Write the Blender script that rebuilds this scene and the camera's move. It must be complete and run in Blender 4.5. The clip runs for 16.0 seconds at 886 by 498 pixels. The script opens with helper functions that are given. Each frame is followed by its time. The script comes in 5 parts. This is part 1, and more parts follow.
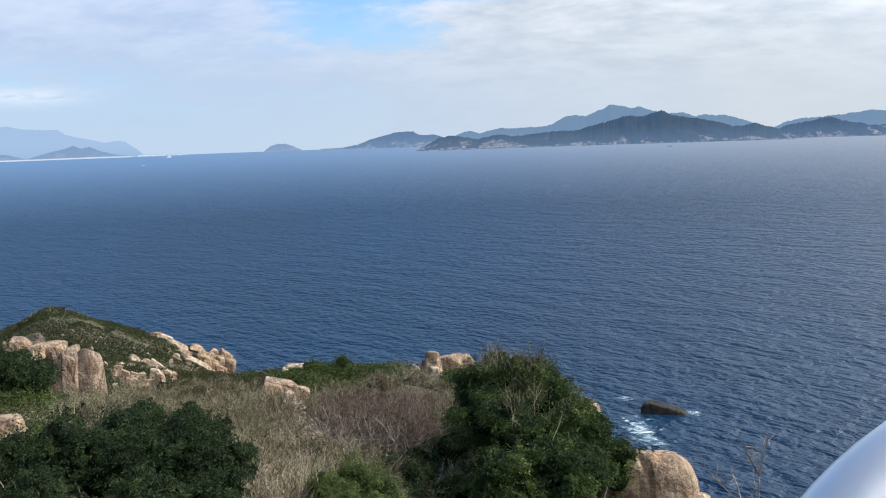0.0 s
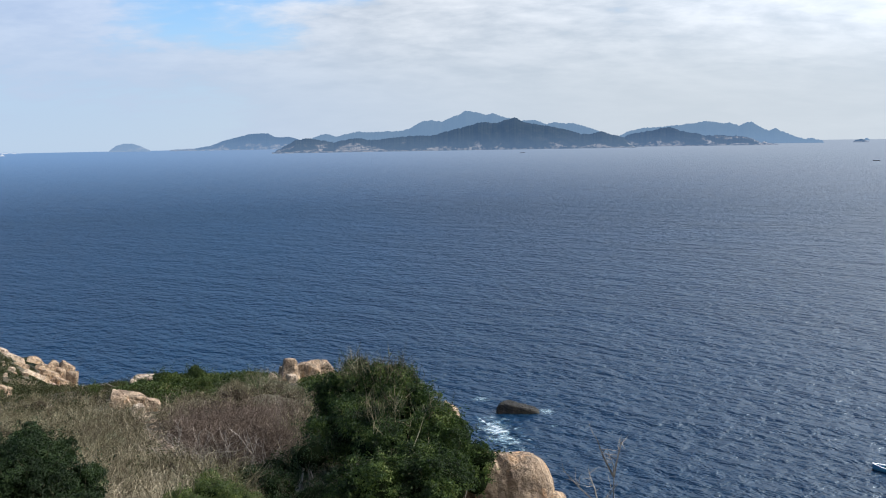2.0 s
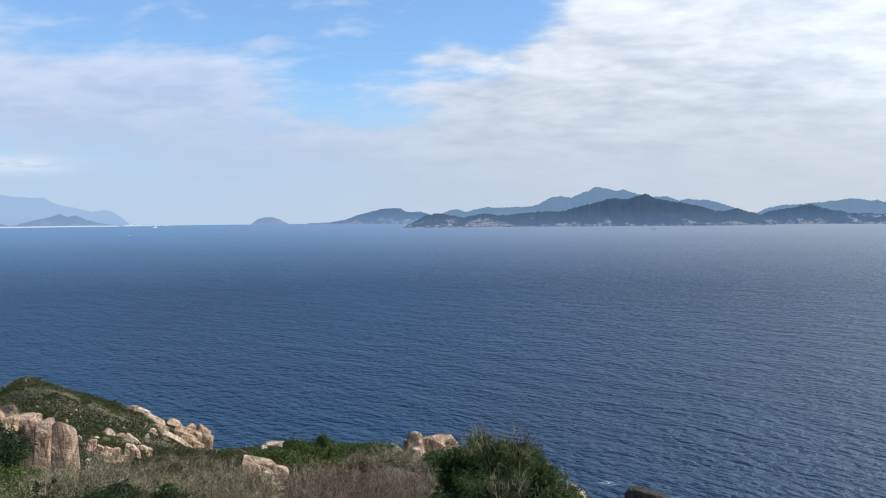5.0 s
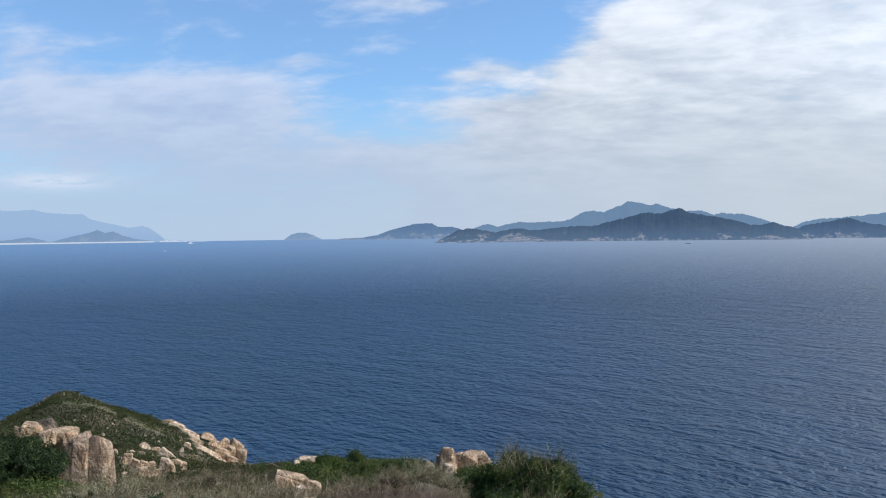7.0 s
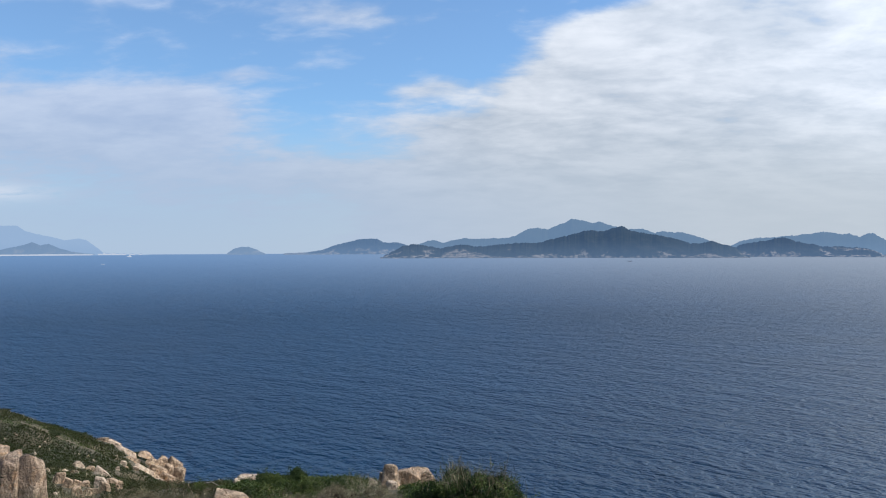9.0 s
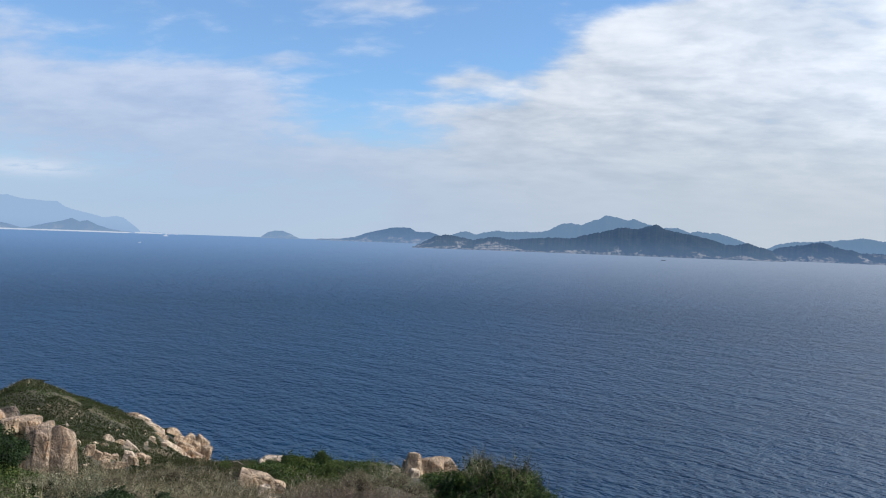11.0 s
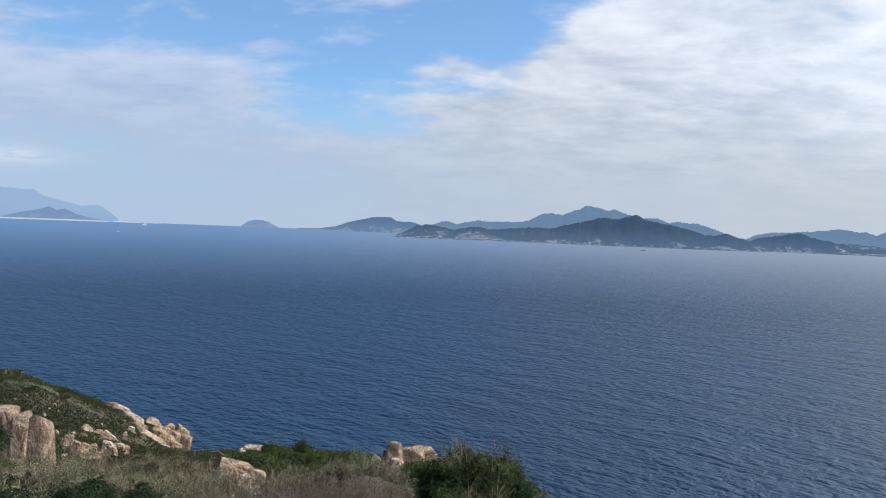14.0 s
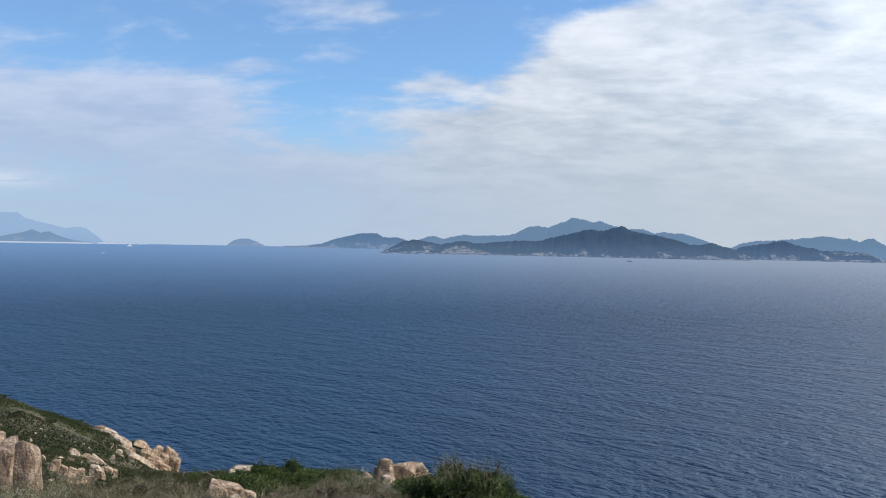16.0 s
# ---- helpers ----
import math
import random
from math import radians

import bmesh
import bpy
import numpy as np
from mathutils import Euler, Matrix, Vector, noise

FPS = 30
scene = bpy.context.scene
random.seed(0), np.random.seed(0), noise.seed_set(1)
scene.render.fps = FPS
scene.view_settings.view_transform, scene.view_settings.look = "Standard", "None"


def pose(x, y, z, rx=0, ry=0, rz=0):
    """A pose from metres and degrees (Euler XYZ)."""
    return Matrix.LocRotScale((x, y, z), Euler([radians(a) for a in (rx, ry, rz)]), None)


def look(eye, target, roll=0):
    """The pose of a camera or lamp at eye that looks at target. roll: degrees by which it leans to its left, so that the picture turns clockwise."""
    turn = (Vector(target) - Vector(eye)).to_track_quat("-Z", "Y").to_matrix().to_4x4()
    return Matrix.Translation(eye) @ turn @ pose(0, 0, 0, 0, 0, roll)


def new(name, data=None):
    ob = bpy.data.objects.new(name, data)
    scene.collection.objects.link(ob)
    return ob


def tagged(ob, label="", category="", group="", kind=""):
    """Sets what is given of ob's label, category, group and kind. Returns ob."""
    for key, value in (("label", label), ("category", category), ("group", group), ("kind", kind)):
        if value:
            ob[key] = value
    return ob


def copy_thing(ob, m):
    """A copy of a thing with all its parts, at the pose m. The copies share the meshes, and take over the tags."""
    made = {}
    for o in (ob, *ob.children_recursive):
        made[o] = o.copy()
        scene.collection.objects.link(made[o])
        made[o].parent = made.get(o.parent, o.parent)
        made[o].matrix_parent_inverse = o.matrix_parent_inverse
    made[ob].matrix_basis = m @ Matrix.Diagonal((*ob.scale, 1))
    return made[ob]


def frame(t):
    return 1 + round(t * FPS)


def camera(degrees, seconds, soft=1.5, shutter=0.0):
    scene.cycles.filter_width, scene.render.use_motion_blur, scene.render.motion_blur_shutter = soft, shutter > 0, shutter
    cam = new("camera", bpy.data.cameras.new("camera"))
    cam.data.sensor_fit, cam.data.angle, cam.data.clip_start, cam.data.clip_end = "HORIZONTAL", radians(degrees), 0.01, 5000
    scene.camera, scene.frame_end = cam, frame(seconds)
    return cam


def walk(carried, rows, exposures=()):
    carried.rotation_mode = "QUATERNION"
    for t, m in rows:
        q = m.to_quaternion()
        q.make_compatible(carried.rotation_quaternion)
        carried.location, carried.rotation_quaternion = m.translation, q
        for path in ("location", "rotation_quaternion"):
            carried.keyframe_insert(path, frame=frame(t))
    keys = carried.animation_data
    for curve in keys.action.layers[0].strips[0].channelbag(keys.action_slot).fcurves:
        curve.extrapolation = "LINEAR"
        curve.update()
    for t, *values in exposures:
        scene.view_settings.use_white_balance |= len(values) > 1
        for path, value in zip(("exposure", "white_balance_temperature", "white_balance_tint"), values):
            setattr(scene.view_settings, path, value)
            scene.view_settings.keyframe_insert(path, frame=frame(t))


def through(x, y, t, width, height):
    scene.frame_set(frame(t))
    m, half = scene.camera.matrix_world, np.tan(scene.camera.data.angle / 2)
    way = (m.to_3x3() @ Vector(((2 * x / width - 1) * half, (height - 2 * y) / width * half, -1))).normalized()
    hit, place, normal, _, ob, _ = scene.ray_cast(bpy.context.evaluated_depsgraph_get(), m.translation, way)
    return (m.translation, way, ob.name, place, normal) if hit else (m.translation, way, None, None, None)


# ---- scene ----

# ---------------------------------------------------------------- camera
cam = camera(54.36, 16.0, soft=1.1)


def view(x, y, z, yaw, pitch, roll):
    return pose(x, y, z, 90 + pitch, 0, yaw) @ pose(0, 0, 0, 0, 0, roll)


PATH = [
    (0.0, -0.003, 0.000, 40.001, 8.45, -7.32, -2.00),
    (0.5, -0.017, 0.010, 40.014, 4.93, -7.66, -1.51),
    (1.0, -0.028, 0.020, 40.030, 4.03, -7.65, -2.11),
    (1.5, -0.046, 0.032, 40.046, 1.49, -7.64, -2.07),
    (2.0, -0.072, 0.049, 40.070, -1.08, -7.31, -0.96),
    (2.5, -0.080, 0.055, 40.078, 0.39, -6.62, -0.11),
    (3.0, -0.082, 0.057, 40.082, 3.37, -6.19, -0.57),
    (3.5, -0.083, 0.059, 40.083, 4.85, -5.30, -0.59),
    (4.0, -0.085, 0.059, 40.085, 5.55, -3.61, -0.32),
    (6.5, -0.095, 0.066, 40.095, 9.40, -1.59, -0.96),
    (7.0, -0.095, 0.066, 40.095, 9.44, -1.21, -0.72),
    (7.5, -0.096, 0.066, 40.095, 8.12, -0.99, -0.36),
    (8.0, -0.096, 0.066, 40.095, 6.42, -0.68, -0.23),
    (8.5, -0.097, 0.066, 40.094, 5.49, -0.28, -0.32),
    (9.0, -0.096, 0.066, 40.094, 5.79, -0.19, -0.18),
    (11.5, -0.083, 0.057, 40.082, 8.17, -1.15, 2.42),
    (12.0, -0.083, 0.057, 40.082, 8.16, -1.48, 2.51),
    (12.5, -0.083, 0.057, 40.082, 7.82, -1.59, 2.37),
    (13.0, -0.083, 0.057, 40.082, 7.21, -1.46, 2.16),
    (13.5, -0.084, 0.057, 40.082, 6.76, -1.36, 2.26),
    (14.0, -0.083, 0.057, 40.082, 6.63, -1.46, 2.25),
    (14.5, -0.083, 0.057, 40.082, 6.40, -1.41, 2.00),
    (15.0, -0.084, 0.057, 40.082, 5.73, -1.00, 1.78),
    (15.5, -0.084, 0.057, 40.082, 5.45, -0.52, 1.67),
    (16.0, -0.084, 0.057, 40.081, 5.78, -0.45, 1.08),
]
EXPOSURES = [(0.0, 0.06, 6330, 10), (0.5, 0.0, 6330, 10), (1.0, -0.1, 6300, 10), (2.0, -0.02, 6300, 10), (3.0, 0.04, 6300, 10), (4.0, 0.0, 6280, 10),
             (6.5, -0.12, 6170, 10), (7.5, -0.16, 6170, 10), (8.5, -0.24, 6170, 10), (11.5, -0.19, 6170, 10), (16.0, -0.21, 6170, 10)]
walk(cam, [(t, view(*row)) for t, *row in PATH], EXPOSURES)

# ---------------------------------------------------------------- node helpers


class Nodes:
    """Short names for building a node tree."""

    def __init__(self, tree):
        self.tree = tree
        tree.nodes.clear()

    def add(self, kind, ins=None):
        node = self.tree.nodes.new(kind)
        for key, value in (ins or {}).items():
            self.put(node.inputs[key], value)
        return node

    def put(self, socket, value):
        if isinstance(value, bpy.types.NodeSocket):
            self.tree.links.new(value, socket)
        elif isinstance(value, (tuple, list)) and len(value) == 3 and socket.type == "RGBA":
            socket.default_value = (*value, 1)
        else:
            socket.default_value = value

    def math(self, op, a, b=0.0, c=0.0, clamp=False):
        node = self.add("ShaderNodeMath", {0: a, 1: b, 2: c})
        node.operation, node.use_clamp = op, clamp
        return node.outputs[0]

    def ramp01(self, v, lo, hi, out_lo=0.0, out_hi=1.0):
        node = self.add("ShaderNodeMapRange", {"Value": v, "From Min": lo, "From Max": hi, "To Min": out_lo, "To Max": out_hi})
        node.interpolation_type = "SMOOTHSTEP"
        return node.outputs[0]

    def mix(self, fac, a, b, blend="MIX"):
        node = self.add("ShaderNodeMix")
        node.data_type, node.blend_type = "RGBA", blend
        for key, value in ((0, fac), (6, a), (7, b)):
            self.put(node.inputs[key], value)
        return node.outputs[2]

    def noise(self, vector, scale, detail=4.0, rough=0.55, distortion=0.0):
        node = self.add("ShaderNodeTexNoise", {"Vector": vector, "Scale": scale, "Detail": detail, "Roughness": rough, "Distortion": distortion})
        return node.outputs[0]

    def mapped(self, vector, scale=(1, 1, 1), rotation=(0, 0, 0)):
        return self.add("ShaderNodeMapping", {"Vector": vector, "Scale": scale, "Rotation": rotation}).outputs[0]

    def ramp(self, v, stops):
        node = self.add("ShaderNodeValToRGB", {0: v})
        band = node.color_ramp
        while len(band.elements) < len(stops):
            band.elements.new(0.5)
        for e, (p, c) in zip(band.elements, stops):
            e.position, e.color = p, (*c, 1)
        return node.outputs[0]


# ---------------------------------------------------------------- world, sun
SUN_AZ, SUN_EL = 78.0, 36.0
world = bpy.data.worlds.new("sky")
scene.world = world
world.use_nodes = True
W = Nodes(world.node_tree)
d = W.add("ShaderNodeTexCoord").outputs["Generated"]
sep = W.add("ShaderNodeSeparateXYZ", {0: d}).outputs
az = W.math("MULTIPLY", W.math("ARCTAN2", sep[0], sep[1]), 57.2958)
el = W.math("MULTIPLY", W.math("ARCSINE", sep[2]), 57.2958)
low = W.math("ADD", W.math("MAXIMUM", sep[2], 0.0), 0.24)
flat = W.add("ShaderNodeCombineXYZ", {0: W.math("DIVIDE", sep[0], low), 1: W.math("DIVIDE", sep[1], low), 2: 0.0}).outputs[0]
big = W.noise(flat, 1.3, 3.0, 0.5, 0.3)
fine = W.noise(W.mapped(flat, (1.0, 1.25, 1.0)), 3.1, 7.0, 0.58, 0.25)
puffs = W.noise(W.mapped(flat, (1.0, 1.5, 1.0)), 9.0, 4.0, 0.55, 0.2)


def cloud_at(a, e, wide, high, lean=0.0):
    """A soft cloud round an azimuth and an elevation, in degrees."""
    u = W.math("DIVIDE", W.math("SUBTRACT", az, a), wide)
    v = W.math("SUBTRACT", W.math("SUBTRACT", el, e), W.math("MULTIPLY", W.math("SUBTRACT", az, a), lean))
    v = W.math("DIVIDE", v, high)
    r2 = W.math("ADD", W.math("MULTIPLY", u, u), W.math("MULTIPLY", v, v))
    return W.math("POWER", 2.718, W.math("MULTIPLY", r2, -1.0))


# the great bank of cloud: its edge climbs away from the open sky and bends over at the top
bend = W.math("MULTIPLY", W.math("POWER", W.math("MAXIMUM", W.math("SUBTRACT", el, 14.0), 0.0), 1.5), 2.2)
rim = W.math("ADD", W.math("MULTIPLY_ADD", el, 1.0, -12.9), W.math("MINIMUM", bend, 16.0))
edge = W.math("SUBTRACT", az, rim)
bank = W.ramp01(edge, -3.2, 4.2)
cover = W.math("MULTIPLY", bank, 0.66)
for a, e, wide, high, lean, amount in (
    (-31.0, 7.4, 11.0, 2.6, 0.0, 0.68),
    (-12.0, 4.2, 18.0, 2.2, 0.0, 0.55),
    (-23.4, 8.5, 4.6, 1.7, 0.05, 0.58),
    (-18.9, 11.0, 3.2, 0.55, 0.10, 0.36),
    (-13.2, 15.0, 5.2, 1.1, -0.04, 0.50),
    (-29.5, 15.4, 5.0, 1.3, 0.0, 0.30),
    (-35.4, 11.2, 3.6, 1.6, 0.0, 0.36),
    (-6.4, 10.3, 3.2, 0.8, 0.12, 0.48),
    (-6.6, 7.9, 4.2, 1.2, 0.0, 0.46),
    (2.0, 20.0, 14.0, 2.0, 0.0, 0.2),
):
    cover = W.math("ADD", cover, W.math("MULTIPLY", cloud_at(a, e, wide, high, lean), amount))
# overhead, out of view: open sky on one hand, broken overcast towards the sun, added for the sea's reflection
high = W.ramp01(el, 16.0, 30.0)
side = W.ramp01(az, -12.0, 30.0, -0.25, 0.5)
cover = W.math("ADD", W.math("MULTIPLY", cover, W.math("SUBTRACT", 1.0, high)), W.math("MULTIPLY", side, high))
cover = W.math("ADD", cover, W.math("MULTIPLY", W.math("SUBTRACT", big, 0.5), 0.42))
cover = W.math("ADD", cover, W.math("MULTIPLY", W.math("SUBTRACT", fine, 0.5), 0.85))
cover = W.math("ADD", cover, W.math("MULTIPLY", W.math("SUBTRACT", puffs, 0.5), 0.55))
cloud = W.ramp01(cover, 0.06, 0.56)
sky = W.add("ShaderNodeTexSky")
sky.sky_type, sky.sun_disc, sky.sun_elevation, sky.sun_rotation = "NISHITA", False, radians(SUN_EL), radians(SUN_AZ)
sky.air_density, sky.dust_density, sky.ozone_density, sky.altitude = 1.0, 0.0, 2.5, 40
clear = W.mix(1.0, sky.outputs[0], (0.101, 0.141, 0.177), "MULTIPLY")
shade = W.math("ADD", W.math("MULTIPLY", W.ramp01(fine, 0.30, 0.68), 0.55), W.math("ADD", W.math("MULTIPLY", W.ramp01(big, 0.3, 0.7), 0.2), W.math("MULTIPLY", W.ramp01(puffs, 0.3, 0.7), 0.25)))
tone = W.ramp01(az, -22.0, 0.0)
white = W.mix(tone, W.mix(shade, (0.46, 0.57, 0.78), (0.71, 0.79, 0.94)), W.mix(shade, (0.47, 0.52, 0.58), (0.90, 0.91, 0.93)))
# the overcast is brighter round the sun, out of view, strengthened to brighten the sea
sa, se = radians(SUN_AZ), radians(SUN_EL)
toward = W.add("ShaderNodeVectorMath", {0: d, 1: (math.sin(sa) * math.cos(se), math.cos(sa) * math.cos(se), math.sin(se))})
toward.operation = "DOT_PRODUCT"
glow = W.math("MULTIPLY_ADD", W.math("POWER", 2.718, W.math("DIVIDE", W.math("SUBTRACT", toward.outputs["Value"], 1.0), 0.20)), 4.0, 1.0)
# an overcast sky grows brighter towards the zenith
glow = W.math("MULTIPLY", glow, W.math("MULTIPLY_ADD", W.math("MAXIMUM", sep[2], 0.0), 0.9, 0.86))
glow_rgb = W.add("ShaderNodeCombineXYZ", {0: glow, 1: glow, 2: glow}).outputs[0]
white = W.mix(1.0, white, glow_rgb, "MULTIPLY")
clear = W.mix(W.ramp01(el, 14.0, 26.0, 0.18, 0.03), clear, (0.62, 0.76, 0.86))
both = W.mix(W.math("MULTIPLY", cloud, 0.92), clear, white)
# pale moist air over the horizon
veil = W.ramp01(el, 9.5, 1.5, 0.0, 0.90)
veil_tint = W.mix(W.ramp01(az, -30.0, 20.0), (0.50, 0.62, 0.80), (0.63, 0.69, 0.745))
both = W.mix(veil, both, veil_tint)
puff = W.math("MULTIPLY", cloud_at(-33.6, 3.3, 3.0, 0.5), W.ramp01(puffs, 0.25, 0.55))
both = W.mix(W.math("MULTIPLY", puff, 0.8), both, (0.80, 0.86, 0.96))
back = W.add("ShaderNodeBackground", {"Color": both, "Strength": 1.0})
W.add("ShaderNodeOutputWorld", {"Surface": back.outputs[0]})

sun_data = bpy.data.lights.new("sun", "SUN")
sun_data.energy, sun_data.angle, sun_data.color = 4.4, radians(1.5), (1.0, 0.93, 0.82)
sun = new("sun", sun_data)
a, e = radians(SUN_AZ), radians(SUN_EL)
sun.matrix_world = look((200 * math.sin(a) * math.cos(e), 200 * math.cos(a) * math.cos(e), 40 + 200 * math.sin(e)), (0, 0, 40))

# ---------------------------------------------------------------- materials


def material(name):
    m = bpy.data.materials.new(name)
    m.use_nodes = True
    return m, Nodes(m.node_tree)


def finish(n, shader):
    n.add("ShaderNodeOutputMaterial", {"Surface": shader})


def granite(name, pale, mid, dark, scale=1.0):
    m, n = material(name)
    p = n.add("ShaderNodeTexCoord").outputs["Object"]
    own = n.add("ShaderNodeObjectInfo").outputs["Random"]
    broad = n.noise(p, 0.9 * scale, 6, 0.65, 0.6)
    grain = n.noise(p, 9 * scale, 5, 0.7)
    streak = n.noise(n.mapped(p, (2.2, 2.2, 0.4)), 1.5 * scale, 5, 0.65, 0.5)
    vein = n.math("ABSOLUTE", n.math("SUBTRACT", n.noise(p, 0.8 * scale, 2, 0.45, 0.0), 0.5))
    base = n.ramp(broad, [(0.36, dark), (0.45, mid), (0.56, pale), (0.70, tuple(min(0.8, c * 1.25) for c in pale))])
    rust = n.noise(p, 1.6 * scale, 5, 0.6, 0.8)
    base = n.mix(n.ramp01(rust, 0.52, 0.62, 0.0, 0.55), base, (pale[0] * 0.95, pale[1] * 0.72, pale[2] * 0.5))
    base = n.mix(n.ramp01(streak, 0.51, 0.62, 0.0, 0.8), base, tuple(c * 0.45 for c in mid))
    base = n.mix(n.ramp01(grain, 0.42, 0.66, 0.0, 0.4), base, dark)
    base = n.mix(n.ramp01(vein, 0.012, 0.003, 0.0, 0.45), base, (0.06, 0.042, 0.03))
    base = n.mix(n.math("MULTIPLY", own, 0.2), base, mid)
    relief = n.math("ADD", n.math("MULTIPLY", broad, 0.6), n.math("MULTIPLY", grain, 0.22))
    relief = n.math("ADD", relief, n.ramp01(vein, 0.0, 0.02, 0.0, 0.05))
    bump = n.add("ShaderNodeBump", {"Height": relief, "Strength": 1.0, "Distance": 0.5})
    b = n.add("ShaderNodeBsdfPrincipled", {"Base Color": base, "Roughness": 0.88, "Normal": bump.outputs[0]})
    finish(n, b.outputs[0])
    return m


def leafy(name, stops, shine=0.6, through=0.22, patch=0.5, share=0.38):
    """Leaves: each one its own tint, in broader patches."""
    m, n = material(name)
    p = n.add("ShaderNodeTexCoord").outputs["Object"]
    own = n.add("ShaderNodeNewGeometry").outputs["Random Per Island"]
    broad = n.noise(p, patch, 3, 0.6)
    v = n.math("ADD", n.math("MULTIPLY", own, 1.0 - share), n.math("MULTIPLY", n.ramp01(broad, 0.3, 0.7), share))
    base = n.ramp(v, stops)
    b = n.add("ShaderNodeBsdfPrincipled", {"Base Color": base, "Roughness": shine, "Specular IOR Level": 0.25})
    t = n.add("ShaderNodeBsdfTranslucent", {"Color": base})
    mix = n.add("ShaderNodeMixShader", {0: through, 1: b.outputs[0], 2: t.outputs[0]})
    finish(n, mix.outputs[0])
    return m


GRANITE = granite("weathered_granite", (0.51, 0.375, 0.245), (0.285, 0.20, 0.13), (0.10, 0.068, 0.043))
PALE_ROCK = granite("pale_granite", (0.60, 0.485, 0.36), (0.40, 0.305, 0.22), (0.18, 0.13, 0.09))
# two darker copies of the granite, toned to match single boulders
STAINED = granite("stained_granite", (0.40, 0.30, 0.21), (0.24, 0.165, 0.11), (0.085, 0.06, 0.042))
DARK_TOP = granite("dark_granite", (0.20, 0.15, 0.11), (0.085, 0.066, 0.05), (0.035, 0.028, 0.022))
WET_ROCK = granite("wet_sea_rock", (0.026, 0.023, 0.012), (0.009, 0.008, 0.006), (0.010, 0.009, 0.008), 0.6)
LEAF_DARK = leafy("dark_evergreen_leaves", [(0.0, (0.005, 0.010, 0.004)), (0.45, (0.014, 0.028, 0.008)), (0.75, (0.032, 0.056, 0.015)), (0.92, (0.062, 0.088, 0.030)), (1.0, (0.13, 0.15, 0.07))], 0.65, 0.25, 2.2, 0.5)
LEAF_BUSH = leafy("bush_leaves", [(0.0, (0.006, 0.012, 0.004)), (0.35, (0.015, 0.032, 0.007)), (0.58, (0.038, 0.066, 0.013)), (0.8, (0.09, 0.13, 0.026)), (1.0, (0.21, 0.22, 0.08))], 0.6, 0.28, 1.5, 0.55)
LEAF_GREEN = leafy("fresh_green_leaves", [(0.0, (0.013, 0.025, 0.004)), (0.5, (0.046, 0.072, 0.011)), (1.0, (0.15, 0.17, 0.034))], 0.6, 0.2, 2.5, 0.5)
LEAF_RIDGE = leafy("ridge_leaves", [(0.0, (0.013, 0.024, 0.006)), (0.5, (0.042, 0.066, 0.013)), (0.85, (0.092, 0.118, 0.025)), (1.0, (0.15, 0.14, 0.055))], 0.65, 0.2, 0.8, 0.45)
LEAF_SCRUB = leafy("scrub_leaves", [(0.0, (0.012, 0.017, 0.005)), (0.35, (0.024, 0.033, 0.009)), (0.62, (0.038, 0.046, 0.013)), (0.84, (0.056, 0.052, 0.020)), (1.0, (0.085, 0.068, 0.034))], 0.85, 0.1, 0.16)
LEAF_GREY = leafy("grey_green_leaves", [(0.0, (0.04, 0.045, 0.022)), (0.5, (0.14, 0.135, 0.078)), (1.0, (0.42, 0.39, 0.27))], 0.7)
DRY = leafy("dry_stalks", [(0.0, (0.030, 0.026, 0.014)), (0.45, (0.105, 0.090, 0.050)), (0.75, (0.25, 0.215, 0.13)), (1.0, (0.60, 0.53, 0.36))], 0.85, 0.1, 0.3)
PALE = leafy("pale_stalks", [(0.0, (0.045, 0.037, 0.020)), (0.5, (0.155, 0.128, 0.080)), (1.0, (0.56, 0.48, 0.34))], 0.85, 0.1, 0.5)
TWIG = leafy("red_brown_twigs", [(0.0, (0.03, 0.02, 0.014)), (0.6, (0.105, 0.075, 0.055)), (1.0, (0.28, 0.22, 0.17))], 0.85, 0.0, 0.4)
BARK, n = material("grey_bark")
p = n.add("ShaderNodeTexCoord").outputs["Object"]
v = n.noise(n.mapped(p, (6, 6, 1.2)), 5, 5, 0.65)
base = n.ramp(v, [(0.3, (0.12, 0.10, 0.08)), (0.6, (0.30, 0.26, 0.22)), (0.8, (0.5, 0.46, 0.4))])
bump = n.add("ShaderNodeBump", {"Height": v, "Strength": 0.4, "Distance": 0.02})
finish(n, n.add("ShaderNodeBsdfPrincipled", {"Base Color": base, "Roughness": 0.9, "Normal": bump.outputs[0]}).outputs[0])

SOIL, n = material("stony_soil")
p = n.add("ShaderNodeTexCoord").outputs["Object"]
broad = n.noise(p, 0.18, 5, 0.6, 0.3)
grit = n.noise(p, 5.0, 6, 0.7)
base = n.ramp(broad, [(0.3, (0.026, 0.030, 0.012)), (0.48, (0.045, 0.042, 0.020)), (0.6, (0.085, 0.068, 0.038)), (0.75, (0.20, 0.155, 0.10))])
base = n.mix(n.ramp01(grit, 0.35, 0.7, 0.0, 0.55), base, (0.09, 0.07, 0.045))
up = n.add("ShaderNodeSeparateXYZ", {0: n.add("ShaderNodeNewGeometry").outputs["Normal"]}).outputs[2]
bare = n.ramp(n.noise(p, 0.5, 6, 0.6, 0.5), [(0.3, (0.20, 0.14, 0.09)), (0.55, (0.42, 0.31, 0.21)), (0.75, (0.56, 0.44, 0.32))])
base = n.mix(n.ramp01(up, 0.80, 0.62), base, bare)
